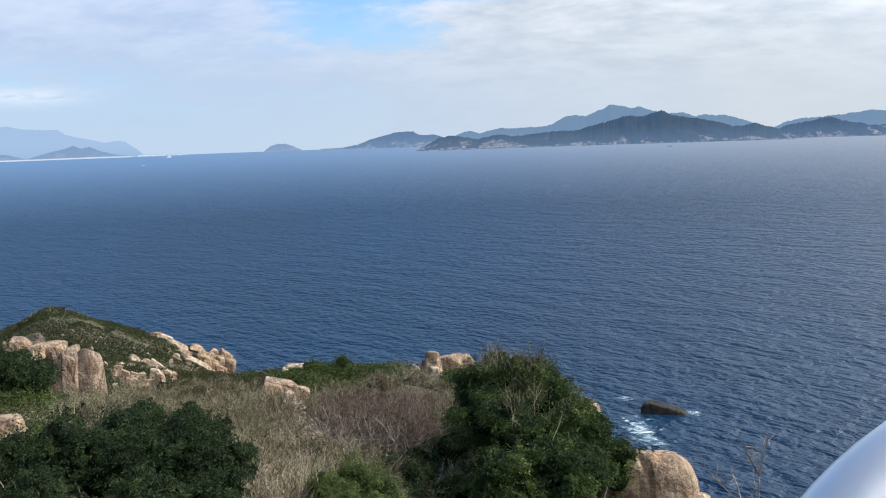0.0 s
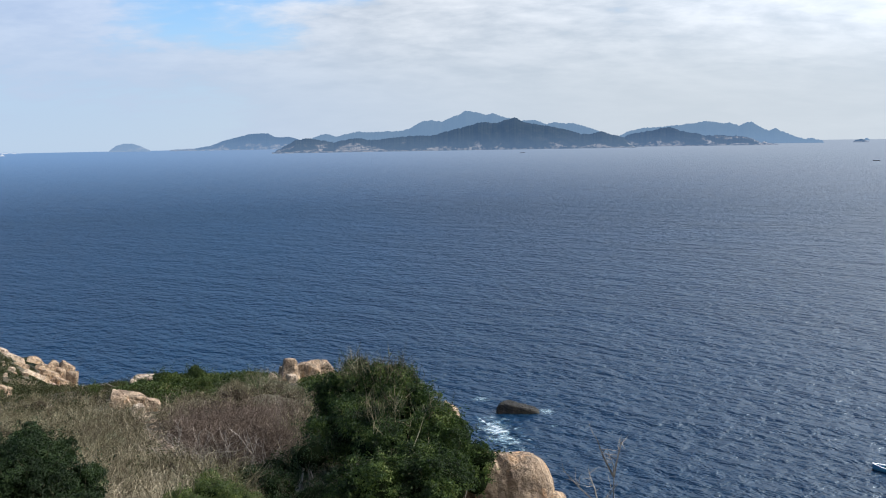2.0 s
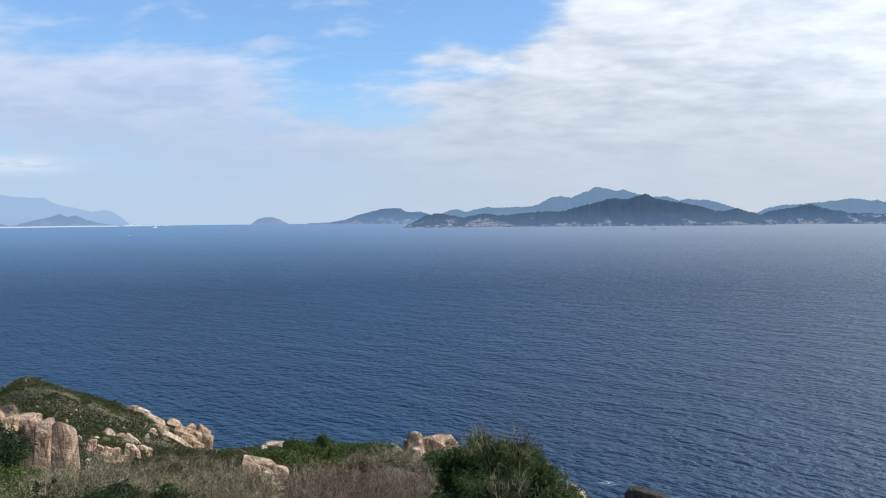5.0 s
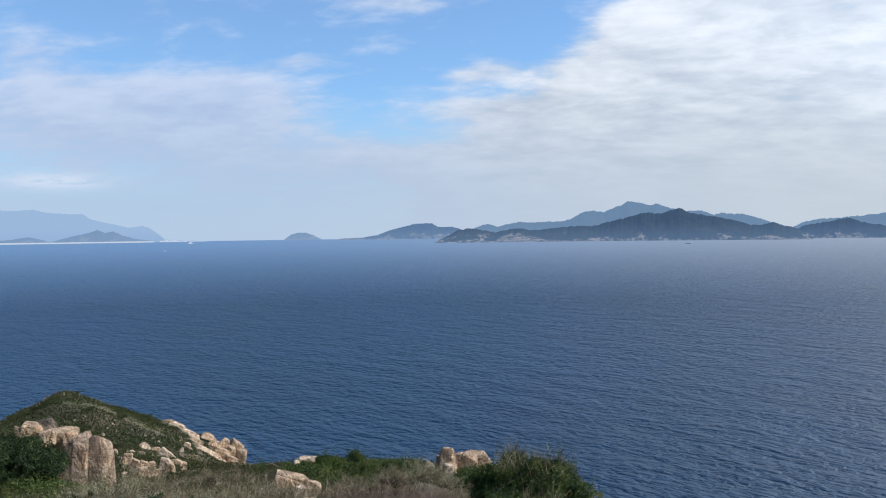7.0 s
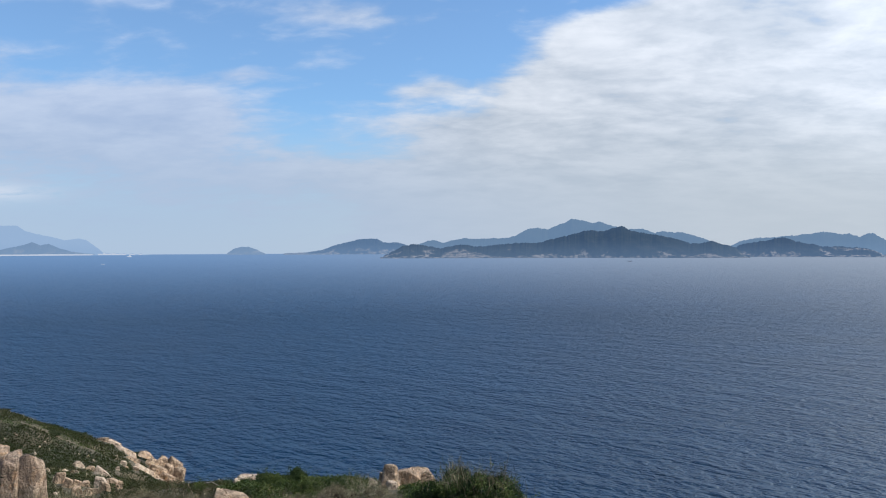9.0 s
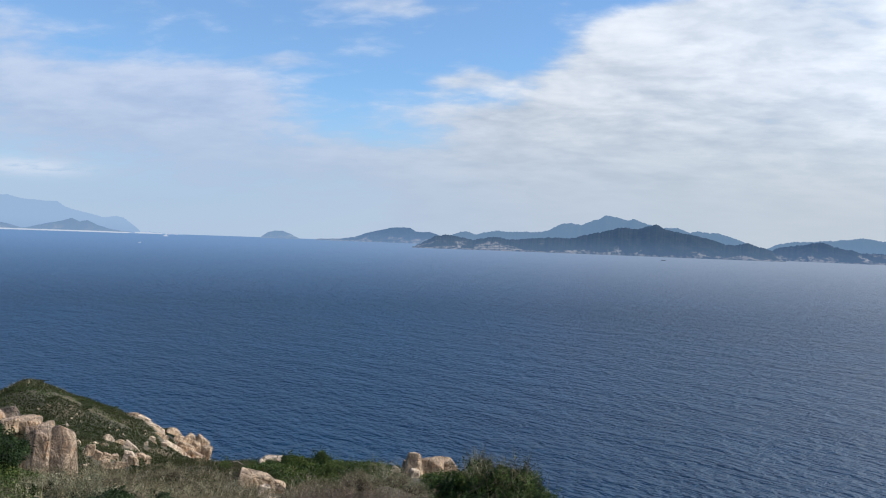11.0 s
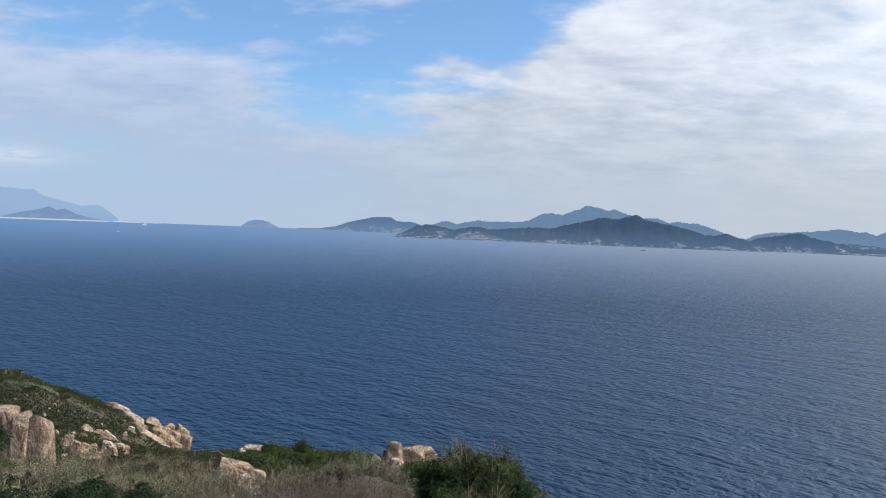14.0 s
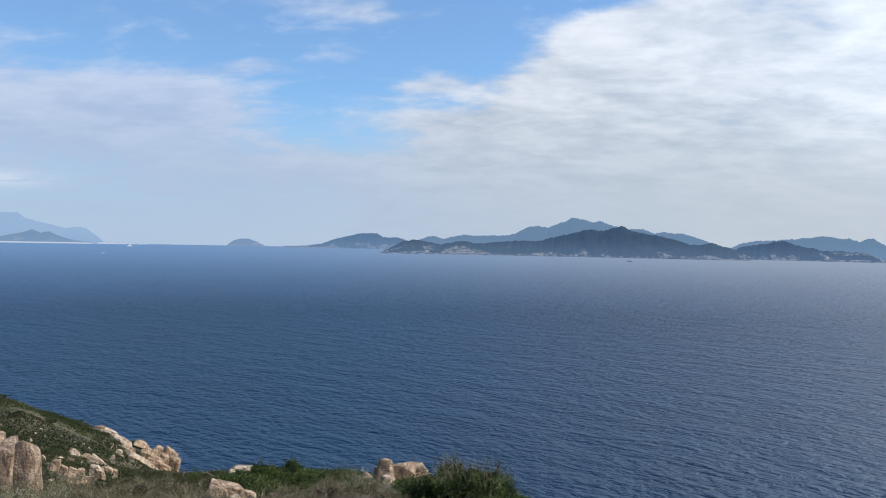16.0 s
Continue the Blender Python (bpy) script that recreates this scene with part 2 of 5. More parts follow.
bump = n.add("ShaderNodeBump", {"Height": n.math("ADD", grit, n.math("MULTIPLY", broad, 2.0)), "Strength": 0.8, "Distance": 0.25})
finish(n, n.add("ShaderNodeBsdfPrincipled", {"Base Color": base, "Roughness": 0.95, "Normal": bump.outputs[0]}).outputs[0])



def open_sea(name, haze_glow=0.0):
    """Wind-ruffled deep water; far out, where it is part of the backdrop, distance haze is mixed in as a glow."""
    m, n = material(name)
    p = n.add("ShaderNodeTexCoord").outputs["Object"]
    turn = n.mapped(p, (1, 1, 1), (0, 0, radians(38)))
    swell = n.noise(n.mapped(turn, (0.5, 1.0, 1.0)), 0.10, 3, 0.6, 0.3)
    chop = n.noise(n.mapped(turn, (0.7, 1.0, 1.0)), 0.47, 3, 0.56, 0.2)
    ripple = n.noise(n.mapped(turn, (0.55, 1.0, 1.0)), 1.15, 3, 0.6, 0.2)
    broad = n.noise(n.mapped(turn, (0.5, 1.0, 1.0)), 0.012, 4, 0.6, 0.3)
    height = n.math("ADD", n.math("MULTIPLY", swell, 1.5), n.math("ADD", n.math("MULTIPLY", chop, 0.95), n.math("MULTIPLY", ripple, 0.19)))
    bump = n.add("ShaderNodeBump", {"Height": height, "Strength": 1.0, "Distance": 1.65})
    base = n.ramp(broad, [(0.35, (0.0005, 0.0150, 0.039)), (0.65, (0.0010, 0.0205, 0.052))])
    out = n.add("ShaderNodeBsdfPrincipled", {"Base Color": base, "Roughness": 0.42, "IOR": 1.333, "Specular IOR Level": 0.70, "Specular Tint": (0.72, 0.90, 1.0, 1.0), "Normal": bump.outputs[0]}).outputs[0]
    if haze_glow:
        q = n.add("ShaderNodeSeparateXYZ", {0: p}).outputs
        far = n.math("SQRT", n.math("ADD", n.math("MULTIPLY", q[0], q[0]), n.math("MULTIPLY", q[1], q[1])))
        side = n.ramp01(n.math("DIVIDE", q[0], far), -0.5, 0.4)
        # painted haze: a glow that grows with distance, paler to one side
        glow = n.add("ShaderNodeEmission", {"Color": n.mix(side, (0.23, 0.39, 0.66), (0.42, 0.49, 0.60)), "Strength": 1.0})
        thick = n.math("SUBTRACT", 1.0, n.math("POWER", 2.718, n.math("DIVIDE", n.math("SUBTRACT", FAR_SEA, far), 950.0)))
        out = n.add("ShaderNodeMixShader", {0: n.math("MULTIPLY", thick, haze_glow), 1: out, 2: glow.outputs[0]}).outputs[0]
    finish(n, out)
    return m


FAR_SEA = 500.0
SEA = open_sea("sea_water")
SEA_FAR = open_sea("hazed_far_sea", 0.84)

FOAM, n = material("sea_foam")
p = n.add("ShaderNodeTexCoord").outputs["Object"]
fall = n.add("ShaderNodeAttribute")
fall.attribute_name = "cover"
fall = fall.outputs["Fac"]
lace = n.noise(n.mapped(p, (0.7, 1.0, 1.0)), 0.8, 7, 0.68, 1.2)
dense = n.ramp01(n.math("ADD", fall, n.math("MULTIPLY", n.math("SUBTRACT", lace, 0.5), 2.4)), 0.45, 1.0)
white = n.add("ShaderNodeBsdfPrincipled", {"Base Color": n.mix(dense, (0.22, 0.50, 0.58), (0.85, 0.88, 0.9)), "Roughness": 0.7})
clearing = n.add("ShaderNodeBsdfTransparent")
finish(n, n.add("ShaderNodeMixShader", {0: n.math("MULTIPLY", dense, 0.62), 1: clearing.outputs[0], 2: white.outputs[0]}).outputs[0])

STEEL, n = material("brushed_stainless_steel")
p = n.add("ShaderNodeTexCoord").outputs["Object"]
brush = n.noise(p, 260.0, 3, 0.6)
finish(n, n.add("ShaderNodeBsdfPrincipled", {"Base Color": (0.80, 0.79, 0.78), "Metallic": 0.55, "Roughness": n.ramp01(brush, 0.2, 0.8, 0.30, 0.38)}).outputs[0])


def plain(name, colour, rough=0.6, speck=0.15):
    m, n = material(name)
    p = n.add("ShaderNodeTexCoord").outputs["Object"]
    v = n.noise(p, 4.0, 4, 0.6)
    base = n.mix(n.math("MULTIPLY", v, speck * 2), colour, tuple(c * 0.45 for c in colour))
    finish(n, n.add("ShaderNodeBsdfPrincipled", {"Base Color": base, "Roughness": rough}).outputs[0])
    return m


HULL_BLUE = plain("faded_blue_boat_paint", (0.05, 0.20, 0.34), 0.5)
BOAT_WHITE = plain("white_boat_paint", (0.75, 0.76, 0.76), 0.5)
BOAT_WOOD = plain("worn_boat_planks", (0.22, 0.15, 0.09), 0.8)
BOAT_DARK = plain("dark_boat_paint", (0.05, 0.05, 0.06), 0.6)


def far_land(name, haze_glow, amount, shore=0.0):
    """Distant wooded hills with blue haze painted in as a glow, thickest low over the water; bare cliffs along the
    shore.
    """
    m, n = material(name)
    p = n.add("ShaderNodeTexCoord").outputs["Object"]
    z = n.add("ShaderNodeSeparateXYZ", {0: p}).outputs[2]
    woods = n.noise(p, 0.05, 6, 0.7)
    base = n.ramp(woods, [(0.3, (0.02, 0.026, 0.014)), (0.5, (0.05, 0.058, 0.032)), (0.7, (0.11, 0.105, 0.07))])
    thin = amount
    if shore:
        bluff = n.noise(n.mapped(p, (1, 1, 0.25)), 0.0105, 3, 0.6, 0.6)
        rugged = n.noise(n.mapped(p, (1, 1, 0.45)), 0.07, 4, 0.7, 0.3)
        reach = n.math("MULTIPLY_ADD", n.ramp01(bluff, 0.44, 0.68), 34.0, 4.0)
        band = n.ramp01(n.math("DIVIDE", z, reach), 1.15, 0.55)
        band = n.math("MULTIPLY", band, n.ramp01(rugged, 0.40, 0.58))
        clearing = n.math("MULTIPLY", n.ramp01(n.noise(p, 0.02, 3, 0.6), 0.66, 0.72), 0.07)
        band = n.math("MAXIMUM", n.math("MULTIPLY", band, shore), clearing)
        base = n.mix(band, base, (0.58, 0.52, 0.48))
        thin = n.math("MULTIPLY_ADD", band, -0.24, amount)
    mist = n.mix(n.ramp01(z, 75.0, 0.0, 0.0, 0.26), haze_glow, HAZE_LOW)
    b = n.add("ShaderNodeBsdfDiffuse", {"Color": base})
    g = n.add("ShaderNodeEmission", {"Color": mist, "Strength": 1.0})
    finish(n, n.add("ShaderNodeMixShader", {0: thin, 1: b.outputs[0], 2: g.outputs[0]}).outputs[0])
    return m


HAZE_LOW = (0.27, 0.42, 0.66)
# each tint is the haze colour that glows over that stretch of land
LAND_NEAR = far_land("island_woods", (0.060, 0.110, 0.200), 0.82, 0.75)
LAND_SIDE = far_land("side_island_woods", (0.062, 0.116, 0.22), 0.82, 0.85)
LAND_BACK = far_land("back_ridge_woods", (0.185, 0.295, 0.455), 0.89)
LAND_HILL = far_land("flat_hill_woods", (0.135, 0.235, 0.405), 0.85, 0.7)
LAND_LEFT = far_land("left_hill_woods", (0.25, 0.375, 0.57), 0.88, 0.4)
LAND_MOUNTAIN = far_land("mountain_haze", (0.39, 0.545, 0.77), 0.95)
# almost pure glow: hazy white shared by the beach, white boats and house walls
HAZE_WHITE = far_land("white_haze_glow", (0.86, 0.90, 0.97), 0.92)

# ---------------------------------------------------------------- mesh helpers


def hashed(i, j, k):
    h = (i.astype(np.int64) * 374761393 + j.astype(np.int64) * 668265263 + k.astype(np.int64) * 1274126177) & 0xFFFFFFFF
    h = ((h ^ (h >> 13)) * 1274126177) & 0xFFFFFFFF
    return ((h ^ (h >> 16)) & 0xFFFF) / 65535.0


def lattice(p):
    """Smooth value noise, 0 to 1, at rows of x, y, z."""
    p = np.asarray(p, float)
    c = np.floor(p).astype(np.int64)
    f = p - c
    f = f * f * (3 - 2 * f)
    out = 0.0
    for a in (0, 1):
        for b in (0, 1):
            for q in (0, 1):
                w = (f[:, 0] if a else 1 - f[:, 0]) * (f[:, 1] if b else 1 - f[:, 1]) * (f[:, 2] if q else 1 - f[:, 2])
                out = out + w * hashed(c[:, 0] + a, c[:, 1] + b, c[:, 2] + q)
    return out


def fractal(p, scale, octaves=4, gain=0.5):
    p = np.asarray(p, float) * scale
    total, amp, norm = 0.0, 1.0, 0.0
    for o in range(octaves):
        total = total + amp * lattice(p * 2.03**o + 17.3 * o)
        norm += amp
        amp *= gain
    return total / norm


def mesh_from(name, verts, faces, mat=None, smooth=True):
    me = bpy.data.meshes.new(name)
    verts, faces = np.asarray(verts, np.float32), np.asarray(faces, np.int32)
    k = faces.shape[1]
    me.vertices.add(len(verts))
    me.vertices.foreach_set("co", verts.ravel())
    me.loops.add(faces.size)
    me.loops.foreach_set("vertex_index", faces.ravel())
    me.polygons.add(len(faces))
    me.polygons.foreach_set("loop_start", np.arange(0, faces.size, k, dtype=np.int32))
    me.polygons.foreach_set("use_smooth", np.full(len(faces), smooth))
    me.update(calc_edges=True)
    if mat:
        me.materials.append(mat)
    return me


def part(name, data, parent, label="", kind=""):
    ob = new(name, data)
    ob.parent = parent
    return tagged(ob, label, kind=kind)


def bm_mesh(name, bm, mat, smooth=False):
    me = bpy.data.meshes.new(name)
    bm.to_mesh(me)
    bm.free()
    me.materials.append(mat)
    if smooth:
        me.polygons.foreach_set("use_smooth", np.full(len(me.polygons), True))
    return me


def grid_faces(rows, cols):
    i = np.arange(rows * cols).reshape(rows, cols)
    return np.stack([i[:-1, :-1], i[:-1, 1:], i[1:, 1:], i[1:, :-1]], -1).reshape(-1, 4)


def unit(v):
    return v / np.maximum(np.linalg.norm(v, axis=-1, keepdims=True), 1e-9)


# ---------------------------------------------------------------- the lie of the land
COAST = np.array([(-300, 150), (-120, 112), (-62, 103), (-46, 95), (-38, 90), (-32.5, 85), (-29.5, 77), (-24, 68), (-15, 68), (-5, 71), (3, 64), (8, 48), (11, 34),
                  (16, 22), (23, 10), (32, -6), (60, -34), (100, -70), (150, -150), (-300, -150)], float)


def inland(x, y):
    """Metres inside the coastline; negative at sea."""
    p = np.stack([x, y], -1)
    best, inside = np.full(x.shape, 1e9), np.zeros(x.shape, bool)
    for a, b in zip(COAST, np.roll(COAST, -1, 0)):
        ab = b - a
        t = np.clip(((p - a) @ ab) / (ab @ ab), 0, 1)
        best = np.minimum(best, np.hypot(x - a[0] - t * ab[0], y - a[1] - t * ab[1]))
        crossing = (a[1] > y) != (b[1] > y)
        at = a[0] + (y - a[1]) / (ab[1] if ab[1] else 1e-9) * ab[0]
        inside ^= crossing & (x < at)
    return np.where(inside, best, -best)


def ground(x, y):
    """Height of the ground over the sea."""
    x, y = np.asarray(x, float), np.asarray(y, float)
    shape = x.shape
    x, y = x.ravel(), y.ravel()
    yy = np.clip(y, 2.0, 46.0)
    top = 38.6 - 0.42 * yy + 0.0037 * yy**2 - (0.25 + 0.07 * np.clip((x + 27) / 9, 0, 1)) * np.clip(y - 46, 0, 400)
    top = np.where(y < 2.0, 37.8 + 0.15 * np.clip(2 - y, 0, 4) + np.clip(-y - 6, 0, 80) * 0.25, top)
    side = -(x + 0.445 * y)
    top = top + 4.8 * np.exp(-(np.abs(side - 14) / np.where(side > 14, 5.5, 9.0)) ** 1.6 - ((y - 67) / 11.5) ** 2) + 0.5 * np.exp(-(((side - 2.5) / 4) ** 2 + ((y - 79) / 8) ** 2))
    top = top - 1.3 * np.exp(-(((x + 33.6) / 2.6) ** 2 + ((y - 75.0) / 4) ** 2)) + 1.35 * np.exp(-(((x + 36.2) / 3.0) ** 2 + ((y - 72.0) / 4) ** 2)) - 0.9 * np.exp(-(((x + 22.5) / 4.5) ** 2 + ((y - 55.0) / 8) ** 2))
    top = top - 1.1 * np.exp(-(((x + 25.5) / 4.5) ** 2 + ((y - 58) / 6) ** 2))
    top = top + 1.5 * np.exp(-(((x + 22.5) / 3.2) ** 2 + ((y - 29.5) / 3.2) ** 2)) + 1.0 * np.exp(-(((x + 14) / 4) ** 2 + ((y - 18) / 4) ** 2))
    deep = inland(x, y)
    deep = deep + 3.0 * (fractal(np.stack([x, y, 0 * x], -1), 0.11, 3) - 0.5) * np.clip(np.abs(deep) / 4, 0, 1)
    cliff = np.where(deep > 0, 27 * (1 - np.exp(-deep / 3.6)) + 0.6 * np.clip(deep - 6, 0, 300), deep * 1.2)
    k = 1.2
    m = np.minimum(top, cliff)
    z = m - k * np.log(np.exp(-(top - m) / k) + np.exp(-(cliff - m) / k))
    rough = fractal(np.stack([x, y, 0 * x + 3], -1), 0.35, 4) - 0.5
    calm = np.clip((np.hypot(x, y) - 3) / 6, 0, 1)
    z = z + rough * 1.0 * calm
    # the rise on which the viewer stands
    z = z + 1.35 * np.exp(-(np.hypot(x, y) / 4.0) ** 2)
    return np.maximum(z, -6).reshape(shape)


def ground_at(x, y):
    return float(ground(np.array([x]), np.array([y]))[0])


xs = np.concatenate([np.arange(-300, -60, 6), np.arange(-60, 26, 0.6), np.arange(26, 152, 5)])
ys = np.concatenate([np.arange(-150, -12, 6), np.arange(-12, 100, 0.6), np.arange(100, 156, 4)])
gx, gy = np.meshgrid(xs, ys)
gz = ground(gx, gy)
land = new("ground", mesh_from("ground", np.stack([gx, gy, gz], -1).reshape(-1, 3), grid_faces(len(ys), len(xs)), SOIL))
tagged(land, "stony headland slope with dry soil and bare granite cliffs", "ground", kind="structure")

# the sea, out to the horizon
turns = np.radians(np.arange(0, 360, 1.5))


def sea_ring(name, rings, mat):
    sx, sy = rings[:, None] * np.sin(turns), rings[:, None] * np.cos(turns)
    sv = np.stack([sx, sy, 0 * sx], -1).reshape(-1, 3)
    i = np.arange(len(rings) * len(turns)).reshape(len(rings), len(turns))
    j = np.roll(i, -1, 1)
    sf = np.stack([i[:-1], i[1:], j[1:], j[:-1]], -1).reshape(-1, 4)
    return new(name, mesh_from(name, sv, sf, mat))


tagged(sea_ring("water", np.geomspace(1, FAR_SEA, 90), SEA), "deep blue open sea with small wind waves", "sea", kind="structure")
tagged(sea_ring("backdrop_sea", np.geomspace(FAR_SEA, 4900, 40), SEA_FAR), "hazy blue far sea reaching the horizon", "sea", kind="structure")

# ---------------------------------------------------------------- distant islands


def ridge(name, label, far, profile, mat, thick, seed, rugged=1.0):
    """A long hill, far off: its crest by azimuth and height, falling to the sea on both sides."""
    az0, az1 = profile[0][0], profile[-1][0]
    cols = max(60, int((az1 - az0) * 26))
    az = np.linspace(az0, az1, cols)
    crest = np.interp(az, [p[0] for p in profile], [p[1] for p in profile])
    line = np.stack([az, 0 * az + seed, 0 * az], -1)
    crest = crest + rugged * (6 * (fractal(line, 5.0, 4) - 0.5) + 5 * (fractal(line + 40, 22.0, 2) - 0.5))
    crest = np.maximum(crest, 0.6)
    across = np.array([-1.0, -0.95, -0.88, -0.78, -0.67, -0.55, -0.43, -0.31, -0.20, -0.10, 0.0, 0.2, 0.5, 0.8, 1.0])
    fall = np.interp(across, [-1.0, -0.93, -0.82, -0.66, -0.48, -0.3, -0.14, 0.0, 0.2, 0.5, 0.8, 1.0], [-0.06, 0.10, 0.22, 0.40, 0.62, 0.82, 0.95, 1.0, 0.85, 0.5, 0.15, -0.06])
    A, C = np.meshgrid(np.radians(az), across, indexing="ij")
    D = far + C * thick
    P = np.stack([D * np.sin(A), D * np.cos(A), 0 * A], -1)
    # spurs and gullies run down from the crest
    where = np.stack([A * far / 100, C * thick / 200, 0 * A + seed], -1).reshape(-1, 3)
    spur = 1 - 2 * np.abs(fractal(where, 0.8, 3).reshape(A.shape) - 0.5) * 2.2
    gully = fractal(where * (1, 2, 1), 2.2, 3).reshape(A.shape) - 0.5
    mid = np.clip(1 - np.abs(fall - 0.5)[None, :] * 1.7, 0, 1)
    Z = crest[:, None] * (fall[None, :] + rugged * mid * (0.26 * (spur - 0.55) + 0.22 * gully))
    ends = np.minimum(1, np.minimum(np.arange(cols), np.arange(cols)[::-1]) / 2.0)[:, None]
    P[..., 2] = np.where(np.abs(C) == 1, -8, np.maximum(Z * ends, -2) + 0.4)
    ob = new(name, mesh_from(name, P.reshape(-1, 3), grid_faces(cols, len(across)), mat))
    return tagged(ob, label, "island", kind="structure")


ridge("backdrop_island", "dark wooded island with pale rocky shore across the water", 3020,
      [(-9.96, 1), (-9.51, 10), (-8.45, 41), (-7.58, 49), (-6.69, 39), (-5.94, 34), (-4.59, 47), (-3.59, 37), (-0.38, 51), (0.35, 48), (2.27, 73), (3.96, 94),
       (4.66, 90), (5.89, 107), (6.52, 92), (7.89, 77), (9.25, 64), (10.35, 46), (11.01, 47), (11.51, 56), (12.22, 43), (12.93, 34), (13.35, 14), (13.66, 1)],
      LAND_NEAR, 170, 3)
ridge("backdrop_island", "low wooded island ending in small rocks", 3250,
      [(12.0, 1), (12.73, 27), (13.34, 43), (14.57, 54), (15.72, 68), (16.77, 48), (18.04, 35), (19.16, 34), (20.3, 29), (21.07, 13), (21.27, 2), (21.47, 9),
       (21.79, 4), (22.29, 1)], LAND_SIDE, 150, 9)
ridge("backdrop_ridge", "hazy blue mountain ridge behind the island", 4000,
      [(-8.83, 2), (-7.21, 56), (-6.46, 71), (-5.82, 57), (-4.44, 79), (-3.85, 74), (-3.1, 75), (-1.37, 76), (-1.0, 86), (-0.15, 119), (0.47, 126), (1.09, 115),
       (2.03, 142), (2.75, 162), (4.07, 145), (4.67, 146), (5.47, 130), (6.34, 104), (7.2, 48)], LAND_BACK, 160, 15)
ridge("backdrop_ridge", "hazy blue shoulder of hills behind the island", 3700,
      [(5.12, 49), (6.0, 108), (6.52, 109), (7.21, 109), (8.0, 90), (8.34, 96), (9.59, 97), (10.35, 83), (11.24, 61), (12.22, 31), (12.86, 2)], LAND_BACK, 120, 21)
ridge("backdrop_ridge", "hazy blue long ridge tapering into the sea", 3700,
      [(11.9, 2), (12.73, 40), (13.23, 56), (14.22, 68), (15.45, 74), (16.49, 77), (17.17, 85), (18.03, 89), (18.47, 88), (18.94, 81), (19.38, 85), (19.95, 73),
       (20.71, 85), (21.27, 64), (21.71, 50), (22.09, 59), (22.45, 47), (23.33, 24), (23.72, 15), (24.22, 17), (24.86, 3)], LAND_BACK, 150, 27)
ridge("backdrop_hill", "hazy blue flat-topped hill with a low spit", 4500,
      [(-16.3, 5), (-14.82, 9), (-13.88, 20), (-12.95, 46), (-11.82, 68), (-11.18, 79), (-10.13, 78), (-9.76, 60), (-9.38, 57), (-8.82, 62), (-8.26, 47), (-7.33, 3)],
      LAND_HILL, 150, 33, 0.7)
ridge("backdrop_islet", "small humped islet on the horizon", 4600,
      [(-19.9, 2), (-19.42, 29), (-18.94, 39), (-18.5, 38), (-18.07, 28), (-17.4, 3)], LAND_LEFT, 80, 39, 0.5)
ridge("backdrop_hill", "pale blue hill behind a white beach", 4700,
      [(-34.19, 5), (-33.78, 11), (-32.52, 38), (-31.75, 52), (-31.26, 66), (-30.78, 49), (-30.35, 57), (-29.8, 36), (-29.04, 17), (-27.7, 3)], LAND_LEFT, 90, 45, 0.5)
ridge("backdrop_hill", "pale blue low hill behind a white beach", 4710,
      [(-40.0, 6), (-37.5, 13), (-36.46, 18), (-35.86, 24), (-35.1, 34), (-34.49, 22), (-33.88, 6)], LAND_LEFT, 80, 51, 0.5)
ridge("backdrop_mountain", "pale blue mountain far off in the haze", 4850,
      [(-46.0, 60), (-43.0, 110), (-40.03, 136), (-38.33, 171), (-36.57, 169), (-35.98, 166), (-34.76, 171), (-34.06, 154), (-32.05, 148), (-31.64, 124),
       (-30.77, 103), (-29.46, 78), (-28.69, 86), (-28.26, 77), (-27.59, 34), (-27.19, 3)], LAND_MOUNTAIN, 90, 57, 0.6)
ridge("backdrop_beach", "thin white line of beach and surf", 4600, [(-40, 5.5), (-36, 6.5), (-33, 5.5), (-30, 6), (-28, 5), (-27.6, 1)], HAZE_WHITE, 14, 63, 0.1)
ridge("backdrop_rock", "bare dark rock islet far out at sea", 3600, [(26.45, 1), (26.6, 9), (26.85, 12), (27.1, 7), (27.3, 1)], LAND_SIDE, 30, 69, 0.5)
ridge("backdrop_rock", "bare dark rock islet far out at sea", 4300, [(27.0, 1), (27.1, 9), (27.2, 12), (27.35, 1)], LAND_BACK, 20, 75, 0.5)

# ---------------------------------------------------------------- granite


